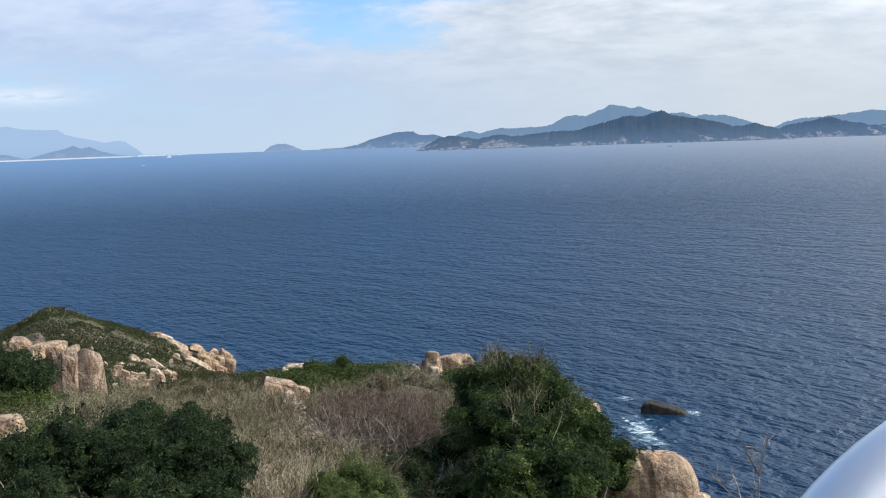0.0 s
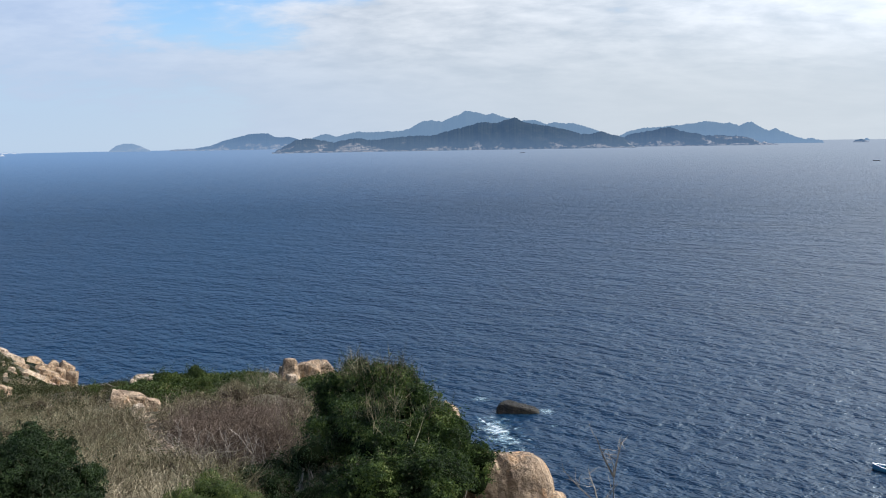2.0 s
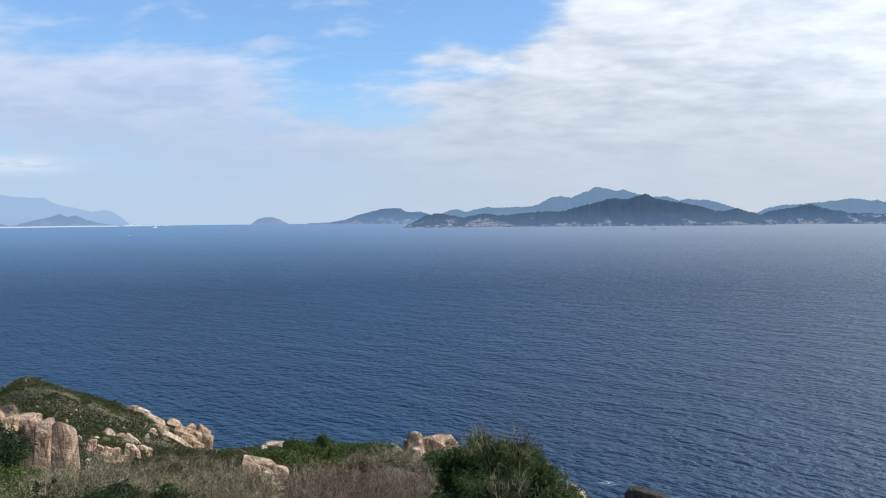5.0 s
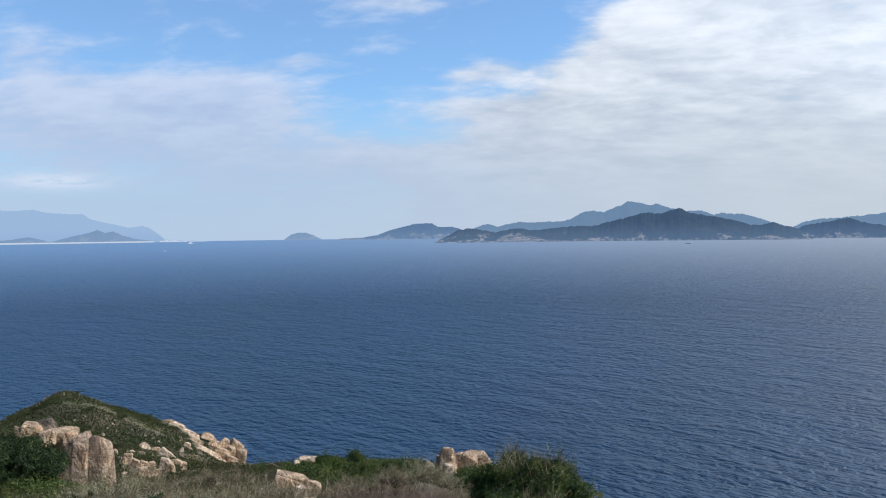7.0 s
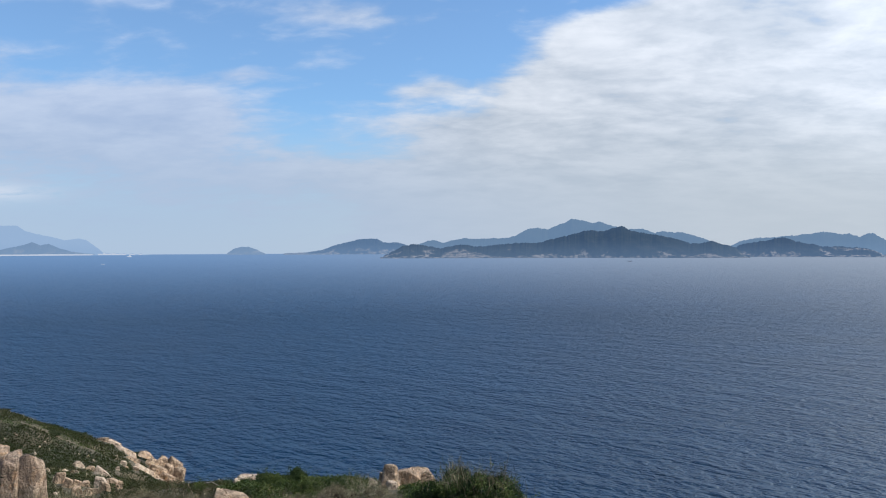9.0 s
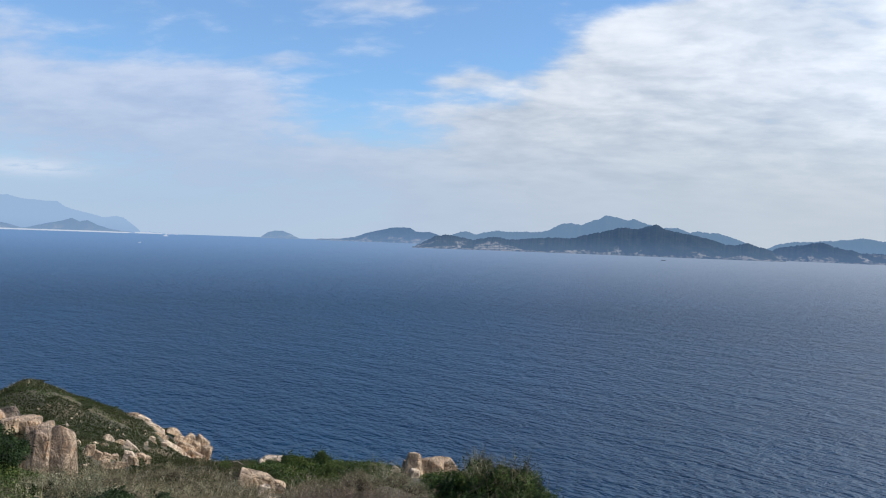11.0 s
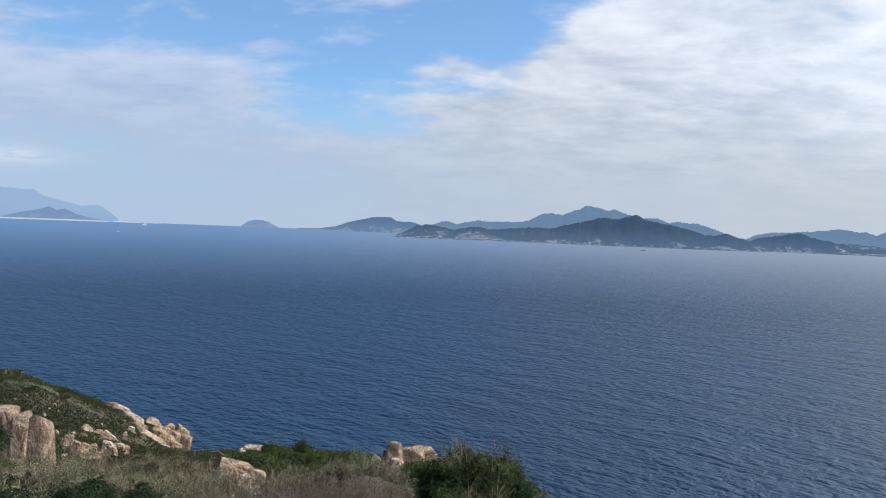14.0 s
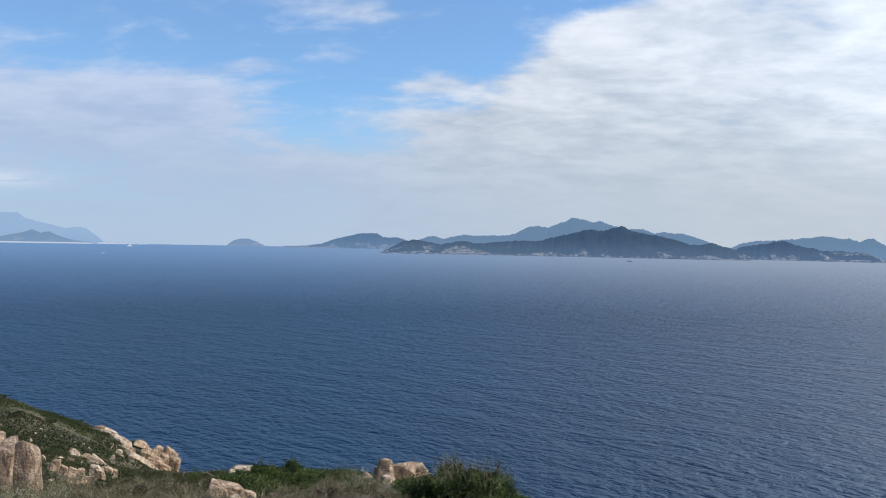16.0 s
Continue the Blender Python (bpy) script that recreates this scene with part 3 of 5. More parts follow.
def rock_mesh(name, seed, size, cuts, mat, level=4, taper=0.15, wedge=0.0, joints=None, lump=0.05):
    """A weathered granite block: a body bounded by joint planes with worn edges, split and pitted; fewer cuts make it rounder."""
    rng = np.random.default_rng(seed)
    bm = bmesh.new()
    bmesh.ops.create_icosphere(bm, subdivisions=level, radius=1.0)
    u = unit(np.array([q.co for q in bm.verts]))
    axes = np.concatenate([np.eye(3), -np.eye(3)])
    planes = [(unit(ax + rng.normal(size=3) * 0.13), rng.uniform(0.92, 1.0)) for ax in axes]
    for _ in range(9 if cuts >= 7 else 8 if cuts >= 5 else 7):
        way = unit(rng.normal(size=3) + (0, 0, 0.25))
        planes.append((way, max(0.74, rng.uniform(0.60, 0.86) * np.abs(way).sum())))
    hard = 34.0 if cuts >= 7 else 22.0 if cuts >= 5 else 13.0 if cuts == 4 else 3.2
    reach = sum((np.clip(u @ way, 0, None) / off) ** hard for way, off in planes) ** (-1 / hard)
    v = u * reach[:, None]
    v[:, :2] *= (1 - taper * (v[:, 2:] + 1) / 2)
    v[:, 2] = -1 + (v[:, 2] + 1) * (1 - wedge * (v[:, 0] + 1) / 2)
    true = v * np.array(size) / min(size)
    f = fractal(true + seed * 3.7, 0.9, 3) - 0.5
    g = fractal(true + seed * 1.9, 3.4, 4, 0.6) - 0.5
    # slabs spalled off along joints leave steps in the faces
    step = np.zeros(len(v))
    for _ in range(5):
        way, lie = unit(rng.normal(size=3)), rng.uniform(-0.4, 0.6)
        bent = v @ way + 0.22 * (fractal(true + seed * 0.7, 1.3, 2) - 0.5)
        step -= np.where(bent > lie, 0.045, 0.0) * rng.uniform(0.3, 1.0)
    joint = np.zeros(len(v))
    for _ in range((3 if cuts > 4 else 2) if joints is None else joints):
        way = unit(rng.normal(size=3) * (1, 0.5, 0.5))
        gap = v @ way - rng.uniform(-0.5, 0.5) + 0.25 * (fractal(true + seed, 1.2, 2) - 0.5)
        joint = np.maximum(joint, np.exp(-((gap / 0.045) ** 2)))
    v = v + u * (2 * lump * f + 0.075 * g + step - 0.10 * joint)[:, None] * (min(size) / np.array(size))
    v = (v - (v.max(0) + v.min(0)) / 2) / (v.max(0) - v.min(0)) * np.array(size)
    for q, co in zip(bm.verts, v):
        q.co = co
    return bm_mesh(name, bm, mat)


ROCKS = []


def boulder(x, y, top, wide, deep, tall=0.0, seed=1, mat=None, turn=0.0, lean=0.0, cuts=6, level=4, rise=0.22, taper=0.15, wedge=0.0, rest=None, clear=1.6, joints=None, label="", name="boulder", group="granite boulders on the headland"):
    """A boulder with its crest at the height top, sunk into the ground below or set at the height rest; placed and
    turned to fit the camera's view.
    """
    low = ground_at(x, y) if rest is None else rest
    top = max(top, low + rise) if low > 0 else top
    if tall and low > 0:
        tall = max(tall, top - low + 0.2)
    ROCKS.append((x, y, 0.5 * max(wide, deep), clear))
    if not tall:
        tall = max(top - low + 0.35, 0.3)
    ob = new(name, rock_mesh(name, seed, (wide, deep, tall), cuts, mat or GRANITE, level, taper, wedge, joints))
    ob.matrix_world = pose(x, y, top - tall / 2, 0, lean, turn - math.degrees(math.atan2(x, y)))
    return tagged(ob, label or "weathered beige granite boulder on the scrubby slope", "boulder", group)


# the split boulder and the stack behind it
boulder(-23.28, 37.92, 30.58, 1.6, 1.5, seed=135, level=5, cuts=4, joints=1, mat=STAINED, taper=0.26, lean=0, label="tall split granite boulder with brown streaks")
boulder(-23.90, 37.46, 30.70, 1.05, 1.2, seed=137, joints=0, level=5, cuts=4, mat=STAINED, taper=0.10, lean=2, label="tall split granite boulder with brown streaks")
boulder(-24.25, 37.08, 30.16, 0.42, 0.6, seed=13, cuts=4, level=4, taper=0.1, label="pale upright granite slab beside a split boulder")
boulder(-26.37, 38.66, 30.17, 3.72, 2.2, seed=120, level=5, cuts=5, taper=0.1, label="broad granite boulder carrying a stack")
boulder(-25.26, 38.44, 30.71, 1.24, 1.4, 0.99, seed=14, level=5, cuts=4, rest=30.0, label="rounded granite boulder in a stack")
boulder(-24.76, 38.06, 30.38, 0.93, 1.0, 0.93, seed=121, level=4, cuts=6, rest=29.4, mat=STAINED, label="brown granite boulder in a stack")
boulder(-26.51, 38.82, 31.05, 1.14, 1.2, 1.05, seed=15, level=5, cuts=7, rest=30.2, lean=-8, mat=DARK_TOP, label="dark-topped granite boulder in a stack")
boulder(-26.79, 38.01, 31.07, 1.24, 1.4, 0.99, seed=16, level=5, cuts=4, rest=30.2, lean=12, label="pale rounded granite boulder in a stack")
boulder(-25.75, 37.63, 30.77, 0.93, 0.9, 0.56, seed=17, cuts=5, level=4, rest=30.2, label="pale granite boulder in a stack")
boulder(-27.32, 37.63, 30.91, 0.31, 0.5, seed=18, cuts=5, level=3)
boulder(-13.08, 17.69, 33.98, 1.0, 0.9, seed=19, cuts=4, label="flat pale granite boulder among green shrubs")
# rocks on the point
for k, (x, y, top, wide, high, cuts, lean, turn) in enumerate((
    (-33.08, 76.67, 20.69, 1.68, 2.4, 7, 22, 10), (-32.35, 75.89, 20.07, 1.88, 2.6, 4, 14, -20), (-33.88, 76.32, 20.89, 1.34, 1.2, 7, 34, 15),
    (-35.30, 76.23, 21.24, 1.7, 0.6, 7, 27, 0), (-34.35, 75.56, 20.81, 1.5, 0.7, 7, 32, 20), (-32.85, 75.14, 20.59, 1.22, 1.5, 7, 28, -30),
    (-33.31, 74.38, 20.46, 2.10, 1.0, 6, 30, 8), (-32.59, 74.16, 19.98, 1.75, 1.5, 7, 24, -25),
    (-33.31, 73.29, 20.11, 1.09, 0.7, 7, 38, 30), (-32.05, 73.85, 19.53, 0.98, 0.9, 7, 10, 40),
)):
    boulder(x, y, top, wide * 0.9, wide * 0.7, high, seed=321 + k, level=4, cuts=cuts, lean=lean, turn=turn, rise=0.3, rest=top - high * 0.8, clear=2.0, label="jointed orange-tan granite block in an outcrop on the point")
# slabs on the hump
for k, (x, y, top, wide, high, lean) in enumerate((
    (-36.79, 71.04, 23.19, 0.81, 0.6, 8), (-35.92, 71.48, 23.29, 1.30, 0.35, 32), (-34.66, 70.99, 22.79, 1.60, 0.45, 30), (-33.33, 69.41, 22.26, 1.03, 0.35, 32),
    (-32.18, 68.85, 21.81, 1.74, 0.55, 34), (-31.07, 64.95, 22.46, 0.49, 0.9, 20), (-29.94, 63.28, 22.26, 0.76, 0.35, 40), (-31.97, 71.15, 19.91, 1.16, 0.5, 18),
    (-30.74, 56.14, 25.16, 0.73, 0.4, 48), (-30.18, 56.44, 25.04, 0.65, 0.5, 30), (-28.47, 55.08, 24.63, 1.17, 0.35, 36), (-30.95, 62.79, 23.41, 0.47, 0.3, 30),
    (-29.25, 61.39, 22.48, 0.37, 0.4, 10), (-29.51, 59.04, 23.79, 0.27, 0.4, 10), (-33.14, 66.17, 23.43, 0.30, 0.4, 10), (-29.22, 52.40, 25.64, 0.32, 0.3, 20),
)):
    z = max(top, ground_at(x, y) + 0.32)
    boulder(x, y, z, wide * 1.3, wide * 0.45, max(high * 0.7, 0.34), seed=40 + k, cuts=7, lean=lean, turn=(k % 5 - 2) * 9, level=4, rise=0.1, rest=z - 0.3, taper=0.3, clear=1.5, mat=PALE_ROCK if k % 3 else GRANITE, label="pale slanting granite slab lying in low scrub")
for k, (x, y, top, wide, high, cuts, lean) in enumerate((
    (-26.11, 44.97, 27.44, 0.39, 0.6, 6, 6), (-25.37, 44.25, 27.35, 0.52, 0.4, 4, 8), (-24.55, 43.56, 27.35, 0.47, 0.4, 5, 14), (-24.20, 43.75, 27.20, 0.43, 0.4, 6, 20),
    (-24.33, 44.83, 27.12, 0.58, 0.7, 6, 24), (-23.63, 45.20, 27.02, 0.65, 0.45, 4, -8), (-23.36, 45.90, 26.99, 0.86, 0.9, 6, 10), (-23.38, 46.45, 26.87, 0.70, 0.4, 7, 28),
    (-22.83, 42.79, 27.30, 0.71, 0.5, 6, 12), (-22.92, 41.61, 27.49, 0.51, 0.4, 5, -6), (-22.25, 43.10, 27.09, 0.52, 0.5, 6, 5), (-22.29, 44.76, 26.99, 0.34, 0.4, 6, 12),
)):
    boulder(x, y, top, wide * 1.25, wide * 0.8, high, seed=460 + k, cuts=cuts + 1, lean=lean, turn=k * 31 % 50 - 25, level=4, rise=0.34 + 0.10 * (k * 3 % 4), taper=0.3, clear=1.6, mat=PALE_ROCK if k in (0, 5, 7) else GRANITE, label="pale granite block in dry grass")
# the saddle, the green ridge, the middle rocks
boulder(-14.05, 39.58, 28.5, 2.0, 1.1, 0.9, seed=578, level=5, cuts=6, lean=16, rise=0.3, taper=0.1, label="low beige granite boulder at a dry gully")
boulder(-12.96, 39.11, 28.33, 0.83, 0.7, tall=0.5, seed=72, cuts=6, level=4, lean=14, rise=0.15)
boulder(-13.18, 37.77, 28.46, 0.70, 0.6, seed=73, cuts=6, level=4, lean=10, mat=PALE_ROCK)
boulder(-16.47, 49.32, 26.74, 1.96, 1.2, seed=74, cuts=4, mat=PALE_ROCK, label="flat pale granite rock behind a green ridge")
boulder(-16.91, 48.11, 26.82, 0.55, 0.5, seed=75, cuts=4, level=3, mat=PALE_ROCK)
boulder(-7.98, 47.95, 27.87, 1.15, 1.0, seed=779, level=5, cuts=4, taper=0.35, label="rounded ochre granite boulder on the ridge")
boulder(-8.50, 48.46, 27.30, 0.53, 0.6, seed=80, cuts=5, level=4)
boulder(-7.12, 48.89, 27.43, 1.65, 1.2, seed=577, level=5, cuts=5, taper=0.08, label="wide beige granite boulder on the ridge")
boulder(-6.35, 49.39, 27.30, 1.62, 1.2, seed=578, level=5, cuts=6, taper=0.08, label="wide beige granite boulder on the ridge")
boulder(-8.90, 47.17, 27.24, 0.71, 0.6, seed=79, cuts=7, level=4, lean=25, rise=0.5, mat=PALE_ROCK, label="small pale granite block on the green ridge")
boulder(-7.72, 46.87, 27.23, 0.63, 0.6, seed=81, cuts=5, level=4, mat=PALE_ROCK)
# the cliff edge beside the large bush
boulder(0.60, 26.99, 31.61, 0.73, 0.9, seed=82, cuts=4, label="pale granite boulder at the cliff edge")
boulder(1.72, 21.40, 32.15, 2.8, 2.4, 4.4, seed=583, level=5, cuts=3, joints=2, taper=0.10, label="large rounded beige granite outcrop at the cliff edge")
boulder(2.62, 21.00, 31.15, 1.3, 1.5, 3.0, seed=84, level=5, cuts=3, joints=1, lean=8, taper=0.15, label="rounded beige granite shoulder at the cliff edge")
boulder(1.25, 20.55, 31.20, 1.5, 1.3, 3.0, seed=85, level=5, cuts=3, joints=1, taper=0.2, label="rounded beige granite shoulder at the cliff edge")
# the rock awash
awash = boulder(13.4, 122.6, 1.55, 7.2, 3.2, 2.9, seed=93, mat=WET_ROCK, cuts=4, turn=-6, level=5, taper=0.12, wedge=0.52, joints=1, name="sea_rock", group="rocks in the sea",
                label="dark wet rock awash in the sea with foam round it")


def foam(x, y, wide, deep, turn, strength, seed):
    k = 40
    u, v = np.meshgrid(np.linspace(-1, 1, k), np.linspace(-1, 1, k))
    r = np.hypot(u, v)
    me = mesh_from("sea_foam", np.stack([u * wide / 2, v * deep / 2, 0 * u + 0.05], -1).reshape(-1, 3), grid_faces(k, k), FOAM)
    layer = me.attributes.new("cover", "FLOAT", "POINT")
    layer.data.foreach_set("value", (np.clip(1 - r, 0, 1) ** 0.7 * strength).ravel().astype(np.float32))
    ob = new("sea_foam", me)
    ob.matrix_world = pose(x, y, 0.0 + 0.004 * seed, 0, 0, turn)
    return tagged(ob, "white and turquoise foam washing off the rocks", "foam", "foam on the sea", "stuff")


foam(9.2, 115.0, 8, 20, 8, 0.85, 1)
foam(11.6, 104.5, 4, 9, 15, 0.8, 2)
foam(7.9, 129.2, 5.0, 4.5, 10, 0.8, 3)
foam(17.2, 122.4, 4.5, 4, -30, 0.85, 4)
foam(17.0, 115.8, 3.0, 2.0, 0, 0.7, 5)
foam(10.5, 110.5, 9, 17, 8, 0.62, 6)

# ---------------------------------------------------------------- plants


def leaf_mesh(name, pos, out, length, mat, slim=0.45, spread=0.9, fold=0.18, seed=0):
    """Folded leaves: at each place one leaf, leaning out of the crown."""
    rng = np.random.default_rng(seed)
    n = len(pos)
    nrm = unit(out + rng.normal(size=(n, 3)) * spread)
    side = unit(np.cross(nrm, rng.normal(size=(n, 3))))
    along = unit(np.cross(side, nrm))
    size = length * rng.uniform(0.6, 1.3, n)[:, None]
    a = along * size
    b = side * size * slim * 0.5
    c = nrm * size * fold
    verts = np.stack([pos, pos + a * 0.5 + b + c, pos + a, pos + a * 0.5 - b + c], 1).reshape(-1, 3)
    return mesh_from(name, verts, np.arange(4 * n).reshape(n, 4), mat, False)


def twig_mesh(name, root, tip, bend, thick, mat, seed=0):
    """Three-sided tapering twigs from root to tip, bent in the middle."""
    rng = np.random.default_rng(seed)
    n = len(root)
    d = tip - root
    mid = root + d * 0.5 + rng.normal(size=(n, 3)) * np.linalg.norm(d, axis=1, keepdims=True) * bend
    s = unit(np.cross(d, rng.normal(size=(n, 3))))
    t = unit(np.cross(d, s))
    rows = []
    for centre, r in ((root, 1.0), (mid, 0.7), (tip, 0.25)):
        for ang in (0, 2.094, 4.189):
            rows.append(centre + (s * math.cos(ang) + t * math.sin(ang)) * (np.reshape(thick, (-1, 1)) * r))
    verts = np.stack(rows, 1).reshape(-1, 3)
    f = []
    for lv in (0, 3):
        for q in range(3):
            f.append((lv + q, lv + (q + 1) % 3, lv + 3 + (q + 1) % 3, lv + 3 + q))
    faces = (np.array(f)[None] + 9 * np.arange(n)[:, None, None]).reshape(-1, 4)
    return mesh_from(name, verts, faces, mat, False)


def crown_points(lobes, per_area, seed, clump=1.8, gap=0.42, squash=0.85):
    """Places in the outer shell of a crown of round lobes, in clumps with gaps."""
    rng = np.random.default_rng(seed)
    P, N = [], []
    for x, y, z, r in lobes:
        n = int(per_area * 4 * math.pi * r * r)
        u = unit(rng.normal(size=(n, 3)))
        u[:, 2] = np.where(u[:, 2] < -0.2, -u[:, 2], u[:, 2])
        bump = fractal(u * r + (x, y, z), clump, 3)
        fine = fractal(u * r + (x, y, z), clump * 3.5, 2)
        keep = (0.5 * bump + 0.5 * fine) > gap * rng.uniform(0.85, 1.15, n)
        depth = rng.beta(4, 1.4, n)
        rad = r * (0.5 + 0.5 * depth) * (0.44 + 1.1 * bump) * (0.72 + 0.6 * fine)
        p = u * rad[:, None] * (1, 1, squash) + (x, y, z)
        P.append(p[keep])
        N.append(u[keep])
    return np.concatenate(P), np.concatenate(N)


def clumps_of(lobes, seed, each=22):
    """Smaller rounds of leaves over the outside of each lobe, with dark gaps between."""
    rng = np.random.default_rng(seed + 1)
    out = []
    for x, y, z, r in lobes:
        for _ in range(each):
            u = unit(rng.normal(size=3) + (0, -0.25, 0.45))
            q = np.array([x, y, z]) + u * r * (0.74, 0.74, 0.66) * rng.uniform(0.82, 1.18)
            out.append((q[0], q[1], q[2], r * rng.uniform(0.20, 0.42)))
        out.append((x, y, z, r * 0.74))
    return out


def core_mesh(name, lobes, mat, seed, shrink=0.72):
    """Solid dark rounds inside a crown, coloured as its inner shade."""
    V, F, k = [], [], 0
    bm = bmesh.new()
    bmesh.ops.create_icosphere(bm, subdivisions=3, radius=1.0)
    base = np.array([q.co for q in bm.verts])
    tri = np.array([[q.index for q in f.verts] for f in bm.faces])
    bm.free()
    for x, y, z, r in lobes:
        u = base * r * shrink * (0.8 + 0.5 * fractal(base * r + (x, y, z), 1.8, 3))[:, None]
        V.append(u * (1, 1, 0.85) + (x, y, z))
        F.append(tri + k)
        k += len(base)
    return mesh_from(name, np.concatenate(V), np.concatenate(F), mat, False)


def stems_mesh(name, base, lobes, seed, mat, per=3, thick=0.035):
    rng = np.random.default_rng(seed)
    root, tip, th = [], [], []
    for x, y, z, r in lobes:
        for _ in range(per):
            q = np.array([x, y, z]) + rng.normal(size=3) * r * 0.35
            gx = base[0] + (x - base[0]) * 0.6 + rng.normal() * 0.2
            gy = base[1] + (y - base[1]) * 0.6 + rng.normal() * 0.2
            root.append((gx, gy, ground_at(gx, gy) - 0.15))
            tip.append(q)
            th.append(thick * rng.uniform(0.6, 1.3))
    return twig_mesh(name, np.array(root), np.array(tip), 0.08, np.array(th), mat, seed)


def bush(name, label, lobes, leaf, per_area, mat, seed, gap=0.42, clump=1.8, core=None, slim=0.45, category="bush", bare=0, bare_mat=None, crest=0):
    lobes = [tuple(q) for q in lobes]
    cx, cy = np.mean([q[0] for q in lobes]), np.mean([q[1] for q in lobes])
    root = new(name)
    root.location = (0, 0, 0)
    tagged(root, label, category)
    part("stems", stems_mesh("stems", (cx, cy), lobes, seed, BARK), root, "grey bare stems", "stuff")
    if core:
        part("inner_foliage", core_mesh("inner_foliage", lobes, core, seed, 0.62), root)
    P, N = crown_points(clumps_of(lobes, seed), per_area, seed, clump, gap)
    rng = np.random.default_rng(seed + 9)
    m = int(len(P) * 0.011)
    pick = rng.integers(0, len(P), m)
    way = unit(N[pick] + rng.normal(size=(m, 3)) * 0.35 + (0, 0, 0.45))
    reach = (0.06 + 1.2 * leaf) * rng.uniform(1.0, 3.2, m)
    step = np.tile(np.linspace(0.1, 1.0, 9), m)
    i = np.repeat(np.arange(m), 9)
    P = np.concatenate([P, P[pick][i] + way[i] * (reach[i] * step)[:, None] + rng.normal(size=(9 * m, 3)) * leaf * 0.25])
    N = np.concatenate([N, way[i]])
    part("crown", leaf_mesh("crown", P, N + (0, 0, 0.25), leaf, mat, slim, spread=0.5, seed=seed), root, "", "stuff")
    if bare:
        rng = np.random.default_rng(seed + 5)
        pick = rng.integers(0, len(P), bare)
        tip = P[pick] + unit(N[pick] + rng.normal(size=(bare, 3)) * 0.5 + (0, 0, 0.5)) * leaf * rng.uniform(2, 6, bare)[:, None]
        part("twig_spray", twig_mesh("twig_spray", P[pick] - N[pick] * leaf * 2, tip, 0.12, leaf * 0.05 * rng.uniform(0.6, 1.4, bare), bare_mat or DRY, seed), root, "bare pale twigs", "stuff")
    if crest:
        # dead tips that stand out of the top of the crown
        rng = np.random.default_rng(seed + 6)
        upper = np.flatnonzero(P[:, 2] > np.quantile(P[:, 2], 0.955))
        pick = rng.choice(upper, crest)
        tip = P[pick] + unit(rng.normal(size=(crest, 3)) * 0.7 + (0, 0, 0.9)) * rng.uniform(0.12, 0.62, crest)[:, None]
        part("dead_spray", twig_mesh("dead_spray", P[pick] - (0, 0, 0.2), tip, 0.10, 0.008 * rng.uniform(0.6, 1.4, crest), DRY, seed + 7), root, "thin dead beige tips", "stuff")
    return root


def lobe(x, y, z, r):
    return (x, y, z, r)


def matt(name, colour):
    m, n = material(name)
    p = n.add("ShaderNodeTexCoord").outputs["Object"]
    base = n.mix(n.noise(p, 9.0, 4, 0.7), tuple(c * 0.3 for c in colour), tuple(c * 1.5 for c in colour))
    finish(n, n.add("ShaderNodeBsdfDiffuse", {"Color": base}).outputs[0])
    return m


# Dark cores: the shade inside crowns and shrubs is put into the colour.
INSIDE = matt("leaf_core_shade", (0.010, 0.015, 0.006))
INSIDE_DRY = matt("twig_core_shade", (0.036, 0.027, 0.019))

bush("large_bush", "large dark evergreen bush with dry twigs at its crest",
     [lobe(-2.05, 23.91, 32.65, 1.26), lobe(-0.91, 23.48, 32.59, 1.08), lobe(-2.67, 24.36, 32.67, 0.86), lobe(-2.25, 21.89, 32.42, 0.95), lobe(-1.09, 20.47, 32.57, 1.27),
      lobe(0.34, 20.50, 32.51, 0.91), lobe(0.93, 19.98, 32.43, 0.62), lobe(-0.13, 22.50, 32.55, 0.76), lobe(-0.01, 18.50, 32.39, 1.07), lobe(-1.35, 17.95, 32.45, 0.95),
      lobe(0.96, 19.48, 32.01, 0.45), lobe(-1.02, 24.48, 33.07, 0.56), lobe(-2.20, 24.90, 33.12, 0.51)],
     0.075, 680, LEAF_BUSH, 101, gap=0.47, core=INSIDE, bare=450, crest=650)
bush("evergreen_shrub", "dark green evergreen shrub on the upper slope",
     [lobe(-6.81, 12.23, 35.50, 0.59), lobe(-6.34, 13.04, 35.41, 0.41), lobe(-7.39, 11.30, 35.48, 0.60), lobe(-6.59, 11.21, 35.32, 0.75), lobe(-5.73, 11.67, 35.24, 0.70),
      lobe(-5.17, 11.93, 35.15, 0.42), lobe(-7.95, 10.91, 35.44, 0.55), lobe(-5.86, 13.26, 35.19, 0.29), lobe(-7.23, 10.20, 35.23, 0.59), lobe(-5.85, 10.48, 35.06, 0.65),
      lobe(-4.91, 10.95, 35.04, 0.49), lobe(-6.80, 12.81, 35.68, 0.29)],
     0.048, 1600, LEAF_DARK, 102, gap=0.47, core=INSIDE, bare=500)
bush("low_shrub", "low fresh green shrub beside dry brush",
     [lobe(-3.88, 14.28, 34.03, 0.44), lobe(-4.20, 13.57, 34.02, 0.44), lobe(-3.27, 13.82, 33.95, 0.46), lobe(-3.61, 13.01, 33.98, 0.55)],
     0.042, 1500, LEAF_GREEN, 103, core=INSIDE, slim=0.28, clump=2.6, bare=120)
